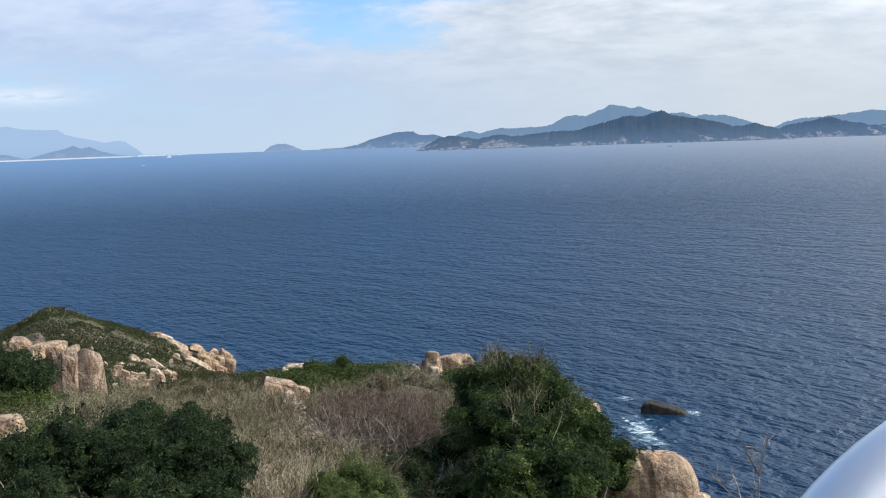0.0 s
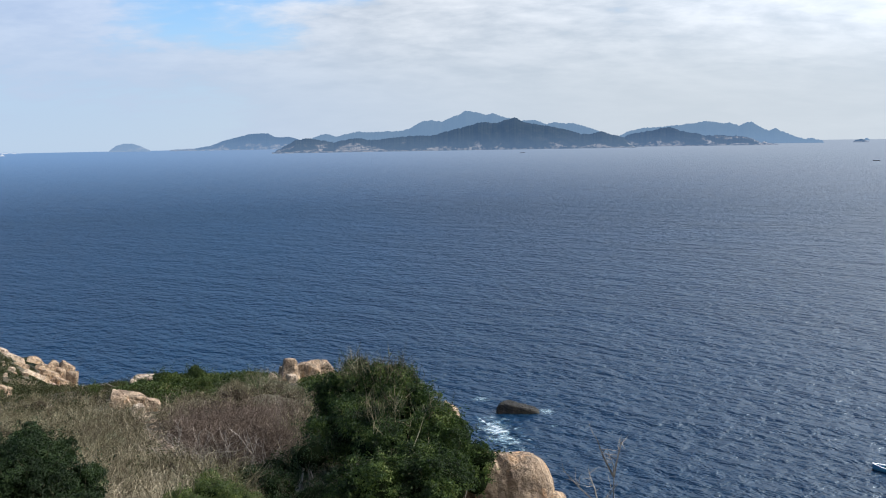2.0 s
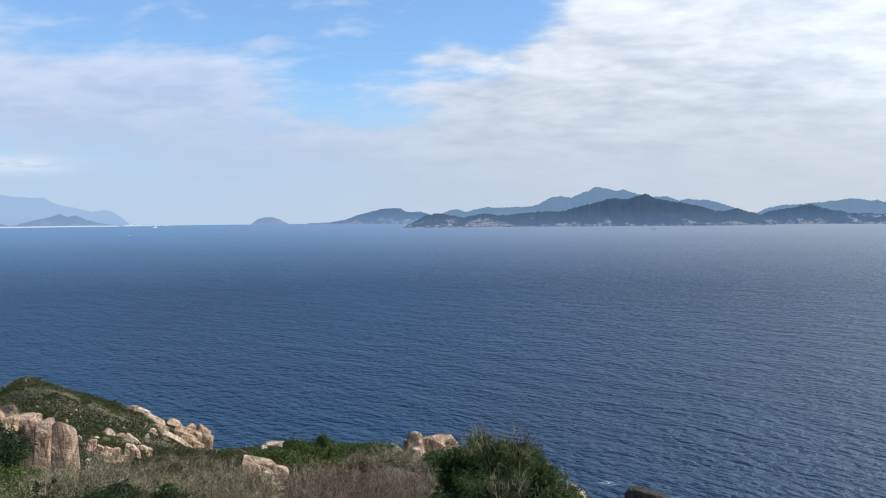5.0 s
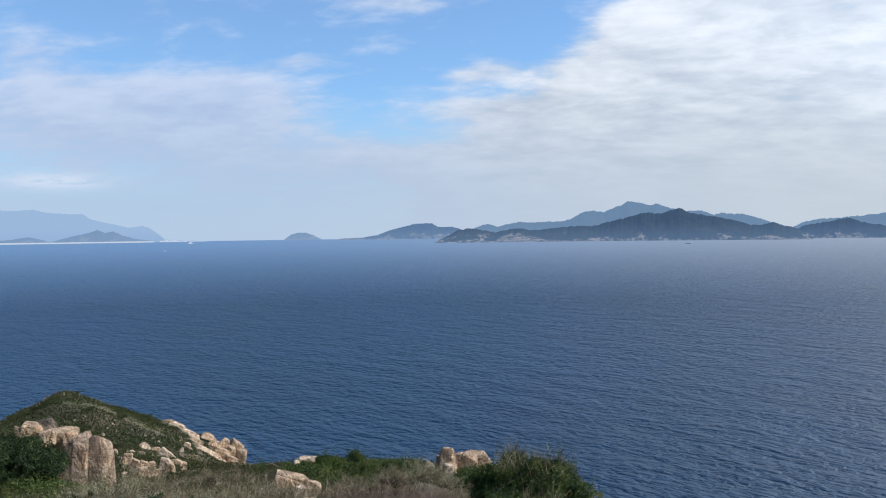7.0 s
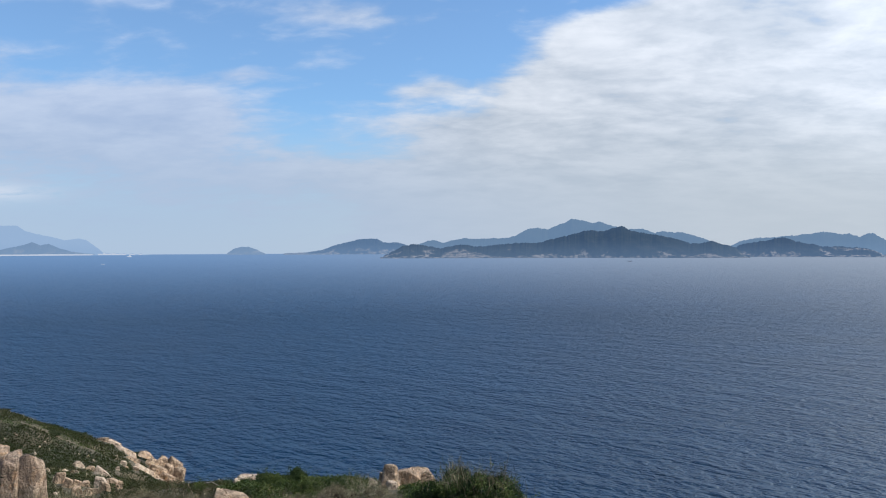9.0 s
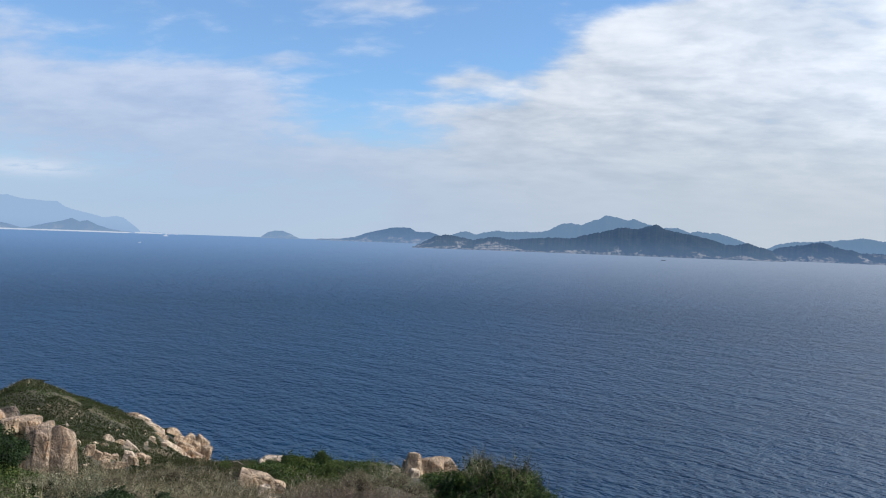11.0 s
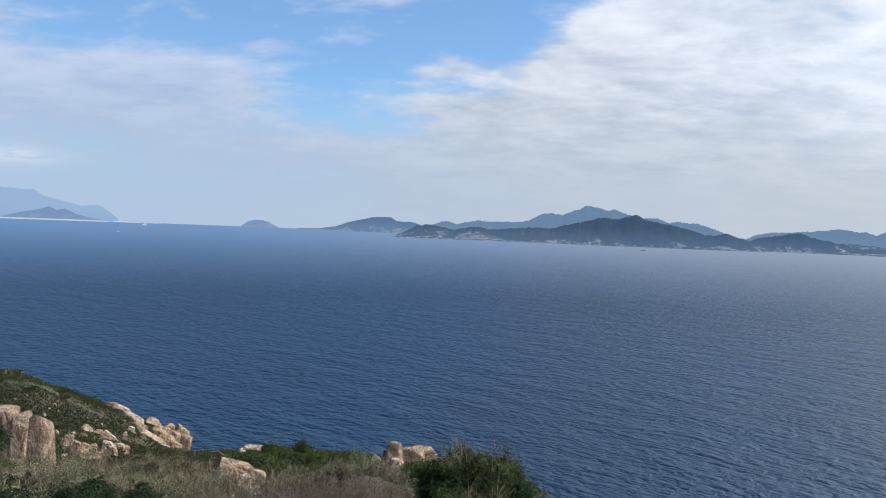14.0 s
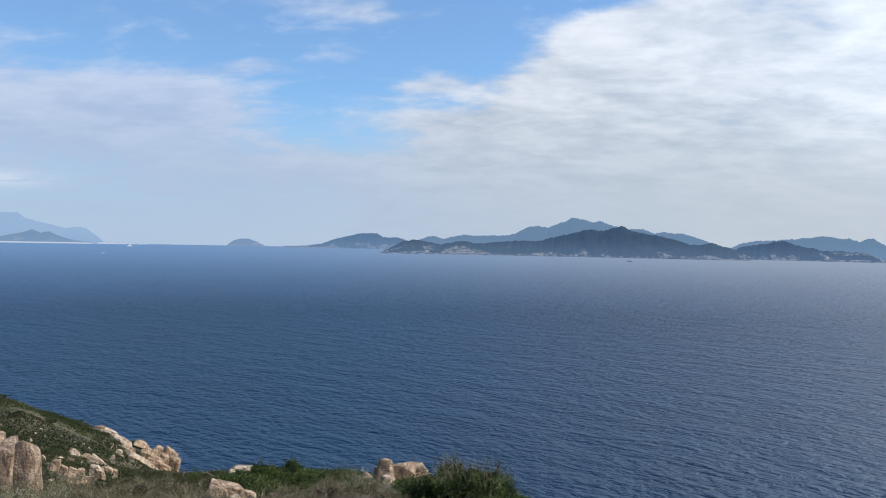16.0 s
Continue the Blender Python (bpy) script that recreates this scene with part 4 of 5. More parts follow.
# few leaves, so the dark cores show as the shade of the hollow
bush("hollow_bush", "thicket with dark cores for the shade between bushes",
     [lobe(-3.72, 19.65, 31.86, 0.59), lobe(-4.45, 20.52, 31.72, 0.51), lobe(-3.04, 17.23, 32.05, 0.55), lobe(-2.69, 18.30, 32.15, 0.58), lobe(-2.96, 20.29, 32.46, 0.55),
      lobe(-3.5, 18.5, 31.65, 0.62), lobe(-3.95, 21.6, 31.20, 0.62), lobe(-4.4, 23.0, 31.0, 0.6), lobe(-3.5, 22.8, 31.3, 0.6), lobe(-4.1, 20.2, 31.35, 0.5)],
     0.07, 80, LEAF_DARK, 107, core=INSIDE, bare=260, bare_mat=TWIG)
bush("ridge_shrub", "low green shrubs along the ridge crest",
     [lobe(-13.99, 44.87, 27.17, 0.86), lobe(-12.89, 46.76, 26.81, 0.87), lobe(-11.22, 46.67, 26.68, 0.91), lobe(-9.87, 46.46, 26.74, 0.86), lobe(-8.61, 45.70, 26.58, 0.62),
      lobe(-15.48, 45.44, 26.94, 0.52), lobe(-11.67, 44.50, 26.91, 0.87), lobe(-9.66, 43.95, 26.96, 0.70), lobe(-13.42, 44.00, 27.04, 0.53), lobe(-17.06, 42.72, 27.58, 0.43), lobe(-17.99, 43.42, 27.31, 0.35)],
     0.10, 430, LEAF_RIDGE, 105, core=INSIDE, clump=1.2)
bush("slope_bush", "dark rounded bush below a boulder stack",
     [lobe(-22.12, 30.90, 31.16, 1.08), lobe(-21.49, 31.34, 30.90, 0.72), lobe(-22.88, 30.34, 31.36, 1.15), lobe(-20.55, 29.56, 31.01, 0.73), lobe(-21.11, 29.16, 31.19, 0.87), lobe(-21.79, 28.66, 31.34, 0.87)],
     0.13, 260, LEAF_DARK, 106, core=INSIDE, clump=1.3)

bush("grey_bush", "pale grey-green shrub before a split boulder",
     [lobe(-19.04, 30.55, 29.95, 0.63), lobe(-17.75, 30.17, 29.95, 0.66), lobe(-19.19, 29.27, 30.18, 0.52), lobe(-16.08, 28.82, 30.26, 0.53), lobe(-16.65, 27.33, 30.48, 0.65), lobe(-18.37, 32.12, 29.69, 0.40)],
     0.085, 420, LEAF_GREY, 108, core=INSIDE, bare=900, gap=0.5)


def brush(root_xy, tall, stems, twigs, thick, seed, lean=0.5, wild=0.75):
    """Roots and tips of bare branching shrubs that stand at the given places."""
    rng = np.random.default_rng(seed)
    k = len(root_xy)
    size = rng.uniform(0.6, 1.25, k)
    i = np.repeat(np.arange(k), stems)
    xy = root_xy[i] + rng.normal(size=(len(i), 2)) * 0.12 * tall
    r0 = np.column_stack([xy, ground(xy[:, 0], xy[:, 1]) - 0.05])
    d0 = unit(rng.normal(size=(len(i), 3)) * (lean, lean, 0.25) + (0, 0, 1))
    l0 = tall * size[i] * rng.uniform(0.55, 1.1, len(i))
    t0 = r0 + d0 * l0[:, None]
    j = np.repeat(np.arange(len(i)), twigs)
    f = rng.uniform(0.3, 1.0, len(j))
    r1 = r0[j] + (t0[j] - r0[j]) * f[:, None]
    d1 = unit(d0[j] + rng.normal(size=(len(j), 3)) * wild + (0, 0, 0.15))
    t1 = r1 + d1 * (l0[j] * rng.uniform(0.2, 0.5, len(j)))[:, None]
    th = np.concatenate([np.full(len(i), thick), np.full(len(j), thick * 0.5)]) * rng.uniform(0.7, 1.4, len(i) + len(j))
    return np.concatenate([r0, r1]), np.concatenate([t0, t1]), th


def patch_xy(n, az, dist, seed, gate=None):
    P, _ = spread(n, az, dist, seed, gate)
    return P[:, :2]


# ---- low growth that covers the ground
GULLY = ((-14.3, 41.0), (-12.56, 36.6), (-10.85, 32.6), (-8.95, 28.0), (-7.4, 25.1))


def spread(n, az, dist, seed, gate=None, margin=0.0):
    """Random places on the ground between two bearings and two distances, thinned by patches."""
    rng = np.random.default_rng(seed)
    a = np.radians(rng.uniform(*az, n))
    r = np.sqrt(rng.uniform(dist[0] ** 2, dist[1] ** 2, n))
    x, y = r * np.sin(a), r * np.cos(a)
    clear_of = np.ones(n, bool)
    for rx, ry, rr, before in ROCKS:
        # nothing grows on a rock, nor in the camera's line of sight just before it
        away = math.hypot(rx, ry)
        along = (x * rx + y * ry) / away - away
        aside = (x * ry - y * rx) / away
        clear_of &= (np.abs(aside) > rr * 0.95 + margin) | (along > rr + margin) | (along < -rr - before - margin)
    for (ax, ay), (bx, by) in zip(GULLY, GULLY[1:]):
        # bare stony ground down the gully
        t = np.clip(((x - ax) * (bx - ax) + (y - ay) * (by - ay)) / ((bx - ax) ** 2 + (by - ay) ** 2), 0, 1)
        clear_of &= np.hypot(x - ax - t * (bx - ax), y - ay - t * (by - ay)) > 0.5 + margin
    x, y = x[clear_of], y[clear_of]
    if gate:
        keep = gate(x, y, rng)
        x, y = x[keep], y[keep]
    return np.stack([x, y, ground(x, y)], -1), rng


def patches(scale, low, seed):
    return lambda x, y, rng: fractal(np.stack([x, y, 0 * x + seed], -1), scale, 3) > low + rng.uniform(-0.06, 0.06, len(x))


def beside_thicket(gate=None):
    """Keeps growth out of the thicket's hollow, the dark hollow, and the camera's view of the low shrub."""
    def keep(x, y, rng):
        bearing, away = np.degrees(np.arctan2(x, y)), np.hypot(x, y)
        out = ~((bearing > -17.0) & (bearing < -8.6) & (away > 22.5) & (away < 37.5))
        out &= ~((bearing > -12.6) & (bearing < -6.4) & (away > 12.0) & (away < 25.0))
        out &= ~((bearing > -18.0) & (bearing < -12.0) & (away > 11.0) & (away < 16.5))
        return out & gate(x, y, rng) if gate else out
    return keep


def ribs(low, seed):
    """Long bands of growth that lie across the slope."""
    def keep(x, y, rng):
        bearing, away = np.degrees(np.arctan2(x, y)), np.hypot(x, y)
        return fractal(np.stack([bearing * 0.10, away * 0.22, 0 * x + seed], -1), 1.0, 3) > low + rng.uniform(-0.05, 0.05, len(x))
    return keep


def growth(name, label, n, az, dist, seed, mat, leaf, tall, slim, gate=None, lumps=0.35, category="scrub"):
    """Low leaves over the ground, domed in lumps."""
    P, rng = spread(n, az, dist, seed, gate)
    dome = np.clip(fractal(P * (1, 1, 0), lumps, 3) * 3.2 - 1.15, 0.08, 1.5)
    P[:, 2] += tall * dome * rng.beta(2.5, 1.3, len(P))
    out = np.tile((0.0, 0.0, 0.8), (len(P), 1))
    ob = new(name, leaf_mesh(name, P, out, leaf, mat, slim, spread=0.8, seed=seed))
    return tagged(ob, label, category, kind="stuff")


def stalks(name, label, n, az, dist, seed, mat, tall, thick, gate=None, lean=0.45, wind=0.0, category="dry brush"):
    P, rng = spread(n, az, dist, seed, gate)
    dome = np.clip(fractal(P * (1, 1, 0), 0.45, 3) * 2 - 0.4, 0.25, 1.5)
    sway = np.stack([fractal(P * (1, 1, 0) + k, 0.5, 2) for k in (3, 9)], -1) - 0.5
    tip = P + unit(rng.normal(size=P.shape) * lean + np.column_stack([sway * wind * 4 + (wind, 0), np.ones(len(P))])) * (tall * dome * rng.uniform(0.5, 1.2, len(P)))[:, None]
    tip += rng.normal(size=P.shape) * 0.05
    root = P + (0, 0, -0.05)
    ob = new(name, twig_mesh(name, root, tip, 0.13, thick * rng.uniform(0.6, 1.4, len(P)), mat, seed))
    return tagged(ob, label, category, kind="stuff")


growth("headland_scrub", "wind-cut green and brown scrub over the headland", 230000, (-44, -19), (48, 97), 201, LEAF_SCRUB, 0.15, 0.36, 0.5,
       ribs(0.36, 5))
growth("headland_thicket", "darker thickets along the headland crest", 36000, (-46, -24), (52, 88), 202, LEAF_DARK, 0.14, 0.55, 0.5, ribs(0.54, 9))
growth("headland_herbs", "brighter green herbs in bands on the headland", 14000, (-40, -27), (52, 76), 208, LEAF_RIDGE, 0.14, 0.42, 0.45, ribs(0.57, 21))
growth("slope_herbs", "green herbs on the slope under the bushes", 90000, (-44, -31), (18, 40), 203, LEAF_RIDGE, 0.12, 0.5, 0.35, patches(0.2, 0.33, 3))
growth("ridge_mat", "green mat of low shrubs on the ridge", 45000, (-20.6, -5), (42, 60), 204, LEAF_RIDGE, 0.16, 0.55, 0.45, patches(0.2, 0.38, 7))
growth("grey_shrubs", "grey-green half-dry shrubs on the slope", 60000, (-38, -8), (15, 43), 205, LEAF_GREY, 0.075, 0.95, 0.35, beside_thicket(patches(0.35, 0.50, 11)), 0.75)
growth("slope_scrub", "dark green scrub between dry brush", 40000, (-40, -3), (10, 40), 206, LEAF_SCRUB, 0.09, 0.9, 0.4, beside_thicket(patches(0.4, 0.52, 13)), 0.7)
stalks("dry_grass", "dry grey-beige grass stalks on the slope", 5500, (-32, -6), (14, 42), 211, DRY, 0.7, 0.010, beside_thicket(patches(0.22, 0.34, 17)))
stalks("headland_grass", "dry brown grass on the headland", 6000, (-44, -20), (42, 85), 212, DRY, 0.45, 0.022, patches(0.12, 0.52, 19))
stalks("ridge_grass", "dry beige grass beside the ridge rocks", 4000, (-10, -1), (30, 43), 213, PALE, 0.6, 0.012)
stalks("pale_grass", "pale wispy dry grass on the slope", 5500, (-24, -16.5), (14, 31), 216, PALE, 0.85, 0.010, patches(0.35, 0.38, 29), 0.55)
stalks("hay", "thick pale wind-laid dry grass on the slope", 32000, (-31, -14.5), (13, 40), 218, PALE, 0.62, 0.009, beside_thicket(patches(0.42, 0.44, 37)), 0.8, 0.6)
stalks("hay_under", "grey-brown dry grass under pale stalks", 16000, (-31, -14.5), (13, 40), 219, DRY, 0.6, 0.010, beside_thicket(patches(0.25, 0.36, 39)), 0.5, 0.5)
growth("saddle_scrub", "brown and green scrub in the dip before the headland", 42000, (-31, -16.5), (37, 54), 209, LEAF_SCRUB, 0.10, 0.5, 0.4, patches(0.3, 0.36, 33), 0.6)
stalks("saddle_grass", "dry brown grass in the dip before the headland", 4500, (-31, -16.5), (37, 52), 220, TWIG, 0.5, 0.012, None, 0.8, 0.4)
# dark leaves laid over the pale soil in place of shade
growth("hollow_dark_cover", "dark low growth added for the shade in a hollow", 15000, (-13.2, -5.8), (11, 25.5), 210, LEAF_DARK, 0.055, 0.25, 0.45, None, 0.9)
stalks("bush_grass", "pale dry grass against a large bush", 260, (-8.2, -6), (23, 27), 217, PALE, 1.5, 0.009, None, 0.4)
stalks("tall_grass", "tall dry beige grass beside a bush", 3500, (-10, -5), (25, 33), 215, DRY, 1.5, 0.011)


root, tip, th = brush(patch_xy(420, (-32.5, -5), (15, 44), 221, beside_thicket(patches(0.30, 0.44, 23))), 1.1, 13, 10, 0.010, 222, 0.75)
tagged(new("dry_brush", twig_mesh("dry_brush", root, tip, 0.10, th, DRY, 223)), "half-dead grey-beige brush over the slope", "dry brush", kind="stuff")
root, tip, th = brush(patch_xy(620, (-31, -14.8), (13.5, 40), 224, beside_thicket(patches(0.42, 0.45, 27))), 0.85, 9, 15, 0.011, 225, 0.9, 1.3)
tagged(new("pale_brush", twig_mesh("pale_brush", root, tip, 0.14, th, PALE, 226)), "tangled pale beige dead brush over the slope", "dry brush", kind="stuff")
twig_bush = tagged(new("twig_bush"), "leafless red-brown twig thicket in a hollow", "bush")
root, tip, th = brush(patch_xy(120, (-16.8, -8.8), (26.2, 36.5), 231), 1.3, 9, 22, 0.012, 232, 1.2, 1.3)
part("twig_crown", twig_mesh("twig_crown", root, tip, 0.10, th, TWIG, 233), twig_bush, "", "stuff")
root, tip, th = brush(patch_xy(60, (-16.5, -9.2), (26.6, 33), 236), 1.6, 7, 26, 0.010, 237, 1.0, 1.3)
part("twig_crown", twig_mesh("twig_crown", root, tip, 0.12, th, TWIG, 238), twig_bush, "", "stuff")


def fan(x, y, stems, tall, spread_out, thick, seed):
    """Crooked pale stems that fan out of one root, each with a few forks."""
    rng = np.random.default_rng(seed)
    base = np.array([x, y, ground_at(x, y) - 0.05])
    a = np.linspace(0.15, math.pi - 0.15, stems) + rng.normal(size=stems) * 0.12
    tip = base + np.column_stack([np.cos(a) * spread_out, -0.25 + rng.normal(size=stems) * 0.3, 0.25 + np.sin(a) * tall]) * rng.uniform(0.75, 1.1, stems)[:, None]
    start = np.repeat(base[None], stems, 0) + rng.normal(size=(stems, 3)) * (0.07, 0.07, 0)
    i = np.repeat(np.arange(stems), 5)
    fork = start[i] + (tip[i] - start[i]) * rng.uniform(0.4, 1.0, len(i))[:, None]
    end = fork + unit(tip[i] - start[i] + rng.normal(size=(len(i), 3)) * 0.7) * rng.uniform(0.2, 0.55, len(i))[:, None]
    width = np.concatenate([thick * rng.uniform(0.7, 1.3, stems), np.full(len(i), thick * 0.5)])
    return twig_mesh("stem_spray", np.concatenate([start, fork]), np.concatenate([tip, end]), 0.09, width, BARK, seed)


for x, y, stems, tall, wide, thick, seed in ((-7.2, 25.2, 17, 0.85, 1.3, 0.022, 243), (-5.5, 24.9, 5, 1.35, 0.4, 0.022, 244), (-6.3, 25.6, 9, 1.0, 1.0, 0.018, 245), (-4.7, 24.6, 6, 1.2, 0.7, 0.016, 246), (-8.2, 26.6, 8, 1.0, 0.9, 0.017, 247)):
    part("stem_spray", fan(x, y, stems, tall, wide, thick, seed), twig_bush, "pale grey crooked stems", "stuff")


def stones(name, label, n, az, dist, seed, size):
    """Loose pale stones on bare ground."""
    P, rng = spread(n, az, dist, seed, patches(0.5, 0.52, 31))
    bm = bmesh.new()
    bmesh.ops.create_icosphere(bm, subdivisions=1, radius=1.0)
    base = np.array([q.co for q in bm.verts])
    tri = np.array([[q.index for q in f.verts] for f in bm.faces])
    bm.free()
    k = len(P)
    shape = base[None] * rng.uniform(0.6, 1.2, (k, len(base), 1)) * rng.uniform(0.5, 1.3, (k, 1, 3)) * (size * rng.uniform(0.4, 1.5, k) ** 1.5)[:, None, None]
    verts = (shape + P[:, None, :]).reshape(-1, 3)
    faces = (tri[None] + len(base) * np.arange(k)[:, None, None]).reshape(-1, 3)
    return tagged(new(name, mesh_from(name, verts, faces, PALE_ROCK, False)), label, "stones", kind="stuff")


stones("gully_stones", "pale broken stones in a dry gully", 700, (-21, -15), (16, 42), 251, 0.11)
def gully_bed(n, seed):
    """Broken pale stones and slabs lying down the dry gully."""
    rng = np.random.default_rng(seed)
    line = np.array(GULLY)
    f = rng.uniform(0, len(line) - 1.001, n)
    i = f.astype(int)
    xy = line[i] + (line[i + 1] - line[i]) * (f - i)[:, None] + rng.normal(size=(n, 2)) * 0.28
    for k, (x, y) in enumerate(xy):
        size = 0.16 + 0.34 * rng.uniform() ** 2
        ob = new("stone", rock_mesh("stone", 900 + k, (size * 1.3, size, size * 0.7), 7, PALE_ROCK, 3, 0.1))
        ob.matrix_world = pose(x, y, ground_at(x, y) + size * 0.12, rng.normal() * 12, rng.normal() * 12, rng.uniform(0, 360))
        tagged(ob, "pale broken granite stone in a dry gully", "stone", "stones in the gully")


gully_bed(64, 253)
stones("slope_stones", "pale broken stones on the headland slope", 200, (-33, -21), (44, 70), 252, 0.16)


def shrub(name, label, r, leaf, count, mat, seed, slim, twigs, twig_mat, core, group):
    """One low rounded shrub, standing at the origin, to be copied about."""
    rng = np.random.default_rng(seed)
    lobes = [(0.0, 0.0, r * 0.45, r * 0.8)] + [(r * 0.55 * math.cos(a), r * 0.55 * math.sin(a), r * rng.uniform(0.25, 0.5), r * rng.uniform(0.4, 0.6))
                                                for a in rng.uniform(0, 6.283, 4)]
    fine = clumps_of(lobes, seed, 10)
    area = sum(4 * math.pi * q[3] ** 2 for q in fine)
    P, N = crown_points(fine, count / area, seed, 2.0 / r, 0.40)
    keep = P[:, 2] > -0.05
    root = tagged(new(name), label, "shrub", group)
    part("crown", leaf_mesh("crown", P[keep], N[keep], leaf, mat, slim, seed=seed), root, "", "stuff")
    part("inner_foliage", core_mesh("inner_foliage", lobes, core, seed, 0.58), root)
    k = twigs
    tip = unit(rng.normal(size=(k, 3)) * (0.8, 0.8, 0.4) + (0, 0, 0.7)) * (r * rng.uniform(0.8, 1.45, k))[:, None]
    part("twig_spray", twig_mesh("twig_spray", rng.normal(size=(k, 3)) * 0.1 * r, tip, 0.12, r * 0.011 * rng.uniform(0.6, 1.5, k), twig_mat, seed), root, "", "stuff")
    return root


def scatter(first, n, az, dist, seed, gate=None, low=0.6, high=1.3, flat=0.8):
    """Copies of a shrub about a stretch of ground; the first one is set down too."""
    P, rng = spread(n, az, dist, seed, gate, 0.45)
    for k, (x, y, z) in enumerate(P):
        size = rng.uniform(low, high)
        m = pose(x, y, z - 0.05, rng.normal() * 5, rng.normal() * 5, rng.uniform(0, 360)) @ Matrix.Diagonal((size, size, size * flat * rng.uniform(0.8, 1.2), 1))
        if k == 0:
            first.matrix_world = m
            first.scale = (1, 1, 1)
            seat = m
        else:
            copy_thing(first, m)
    first.matrix_world = seat


dry = shrub("dry_shrub", "half-dead grey-beige twiggy shrub on the slope", 0.6, 0.085, 1500, DRY, 301, 0.16, 520, DRY, INSIDE_DRY, "dry shrubs on the slope")
scatter(dry, 210, (-32, -7), (15, 43), 302, beside_thicket(patches(0.25, 0.36, 41)), 0.6, 1.5, 0.85)
grey = shrub("grey_shrub", "grey-green shrub with small pale leaves", 0.5, 0.065, 3200, LEAF_GREY, 303, 0.42, 160, DRY, INSIDE_DRY, "grey shrubs on the slope")
scatter(grey, 100, (-33, -7), (15, 43), 304, beside_thicket(patches(0.3, 0.44, 43)))
green = shrub("green_shrub", "low dark green shrub among dry brush", 0.5, 0.07, 3200, LEAF_DARK, 305, 0.42, 60, DRY, INSIDE, "green shrubs on the slope")
scatter(green, 64, (-34, -4), (16, 46), 306, beside_thicket(patches(0.3, 0.48, 47)))
scrub = shrub("scrub_mound", "wind-cut olive green scrub mound on the headland", 0.9, 0.15, 2600, LEAF_SCRUB, 307, 0.5, 14, DRY, INSIDE, "scrub mounds on the headland")
scatter(scrub, 170, (-43, -21), (50, 92), 308, patches(0.14, 0.40, 53), 0.5, 1.2, 0.26)
ridge_green = shrub("ridge_mound", "fresh green shrub mound on the ridge", 0.8, 0.13, 2600, LEAF_RIDGE, 309, 0.45, 40, DRY, INSIDE, "green mounds on the ridge")
scatter(ridge_green, 44, (-20.4, -8), (43, 52), 310, None, 0.5, 0.95, 0.36)


def sapling(x, y, fork, limbs, seed):
    """A bare young tree: a thin trunk up to its fork, and limbs given by their reach to the side and upward."""
    rng = np.random.default_rng(seed)
    z0 = ground_at(x, y) - 0.1
    root = new("bare_sapling")
    root.location = (x, y, z0)
    tagged(root, "leafless thin grey sapling on the cliff edge", "sapling")
    top = np.array([0.0, 0.0, fork - z0])
    part("trunk", twig_mesh("trunk", np.array([[0.06, 0, 0]]), top[None], 0.03, np.array([0.026]), BARK, seed), root)
    for side, up, r in limbs:
        tip = top + (side, 0.1 * side, up)
        limb = part("limb", twig_mesh("limb", top[None], tip[None], 0.06, np.array([r]), BARK, seed + int(100 * up)), root)
        k = 7
        f = rng.uniform(0.35, 1.0, k)
        a = top + (tip - top) * f[:, None]
        b = a + unit((tip - top) + rng.normal(size=(k, 3)) * 0.30) * rng.uniform(0.08, 0.26, k)[:, None]
        part("side_twig", twig_mesh("side_twig", a, b, 0.08, np.full(k, r * 0.35), BARK, seed), limb, "", "stuff")
    return root


x0, y0, z0 = 1.87, 8.80, 36.47
sapling(x0, y0, z0, ((-0.20, 0.46, 0.014), (0.09, 0.42, 0.014), (-0.05, 0.25, 0.009)), 5)
x0, y0, z0 = 1.63, 8.44, 36.33
sapling(x0, y0, z0, ((-0.36, 0.38, 0.011), (-0.10, 0.34, 0.010), (0.2, 0.22, 0.008)), 8)

# ---------------------------------------------------------------- handrail
U = Vector((0.764, 0.285, 0.577)).normalized()
N0 = Vector((0.641, -0.437, -0.631)).normalized()
Q = U.cross(N0).normalized()
REACH, TUBE = 0.5, 0.025
NEAR = Vector((0, 0, 40)) + Q * REACH + N0 * (TUBE - 0.0060)


def tube_mesh(name, line, r, mat, sides=24):
    """A round tube along a line of points."""
    pts = [Vector(p) for p in line]
    verts = []
    for i, p in enumerate(pts):
        way = (pts[min(i + 1, len(pts) - 1)] - pts[max(i - 1, 0)]).normalized()
        one = way.cross(Vector((0, 1, 0.3))).normalized()
        two = way.cross(one)
        for k in range(sides):
            a = 2 * math.pi * k / sides
            verts.append(p + (one * math.cos(a) + two * math.sin(a)) * r)
    n = len(pts)
    faces = [(i * sides + k, i * sides + (k + 1) % sides, (i + 1) * sides + (k + 1) % sides, (i + 1) * sides + k) for i in range(n - 1) for k in range(sides)]
    bm = bmesh.new()
    q = [bm.verts.new(v) for v in verts]
    for f in faces:
        bm.faces.new([q[i] for i in f])
    bm.faces.new(q[:sides][::-1])
    bm.faces.new(q[-sides:])
    return bm_mesh(name, bm, mat, True)


def rail_at(s):
    """Along the handrail, with an elbow where it turns down, bent to fit the camera's view."""
    away = abs(s - 0.14)
    tight = min(away, 0.07)
    return NEAR + U * s + N0 * (2.2 * tight**2 + 0.308 * (away - tight))


rail = new("stair_handrail")
tagged(rail, "sloping brushed stainless steel handrail tube", "handrail")
part("rail", tube_mesh("rail", [rail_at(-0.9 + 2.4 * k / 160) for k in range(161)], TUBE, STEEL, 32), rail)
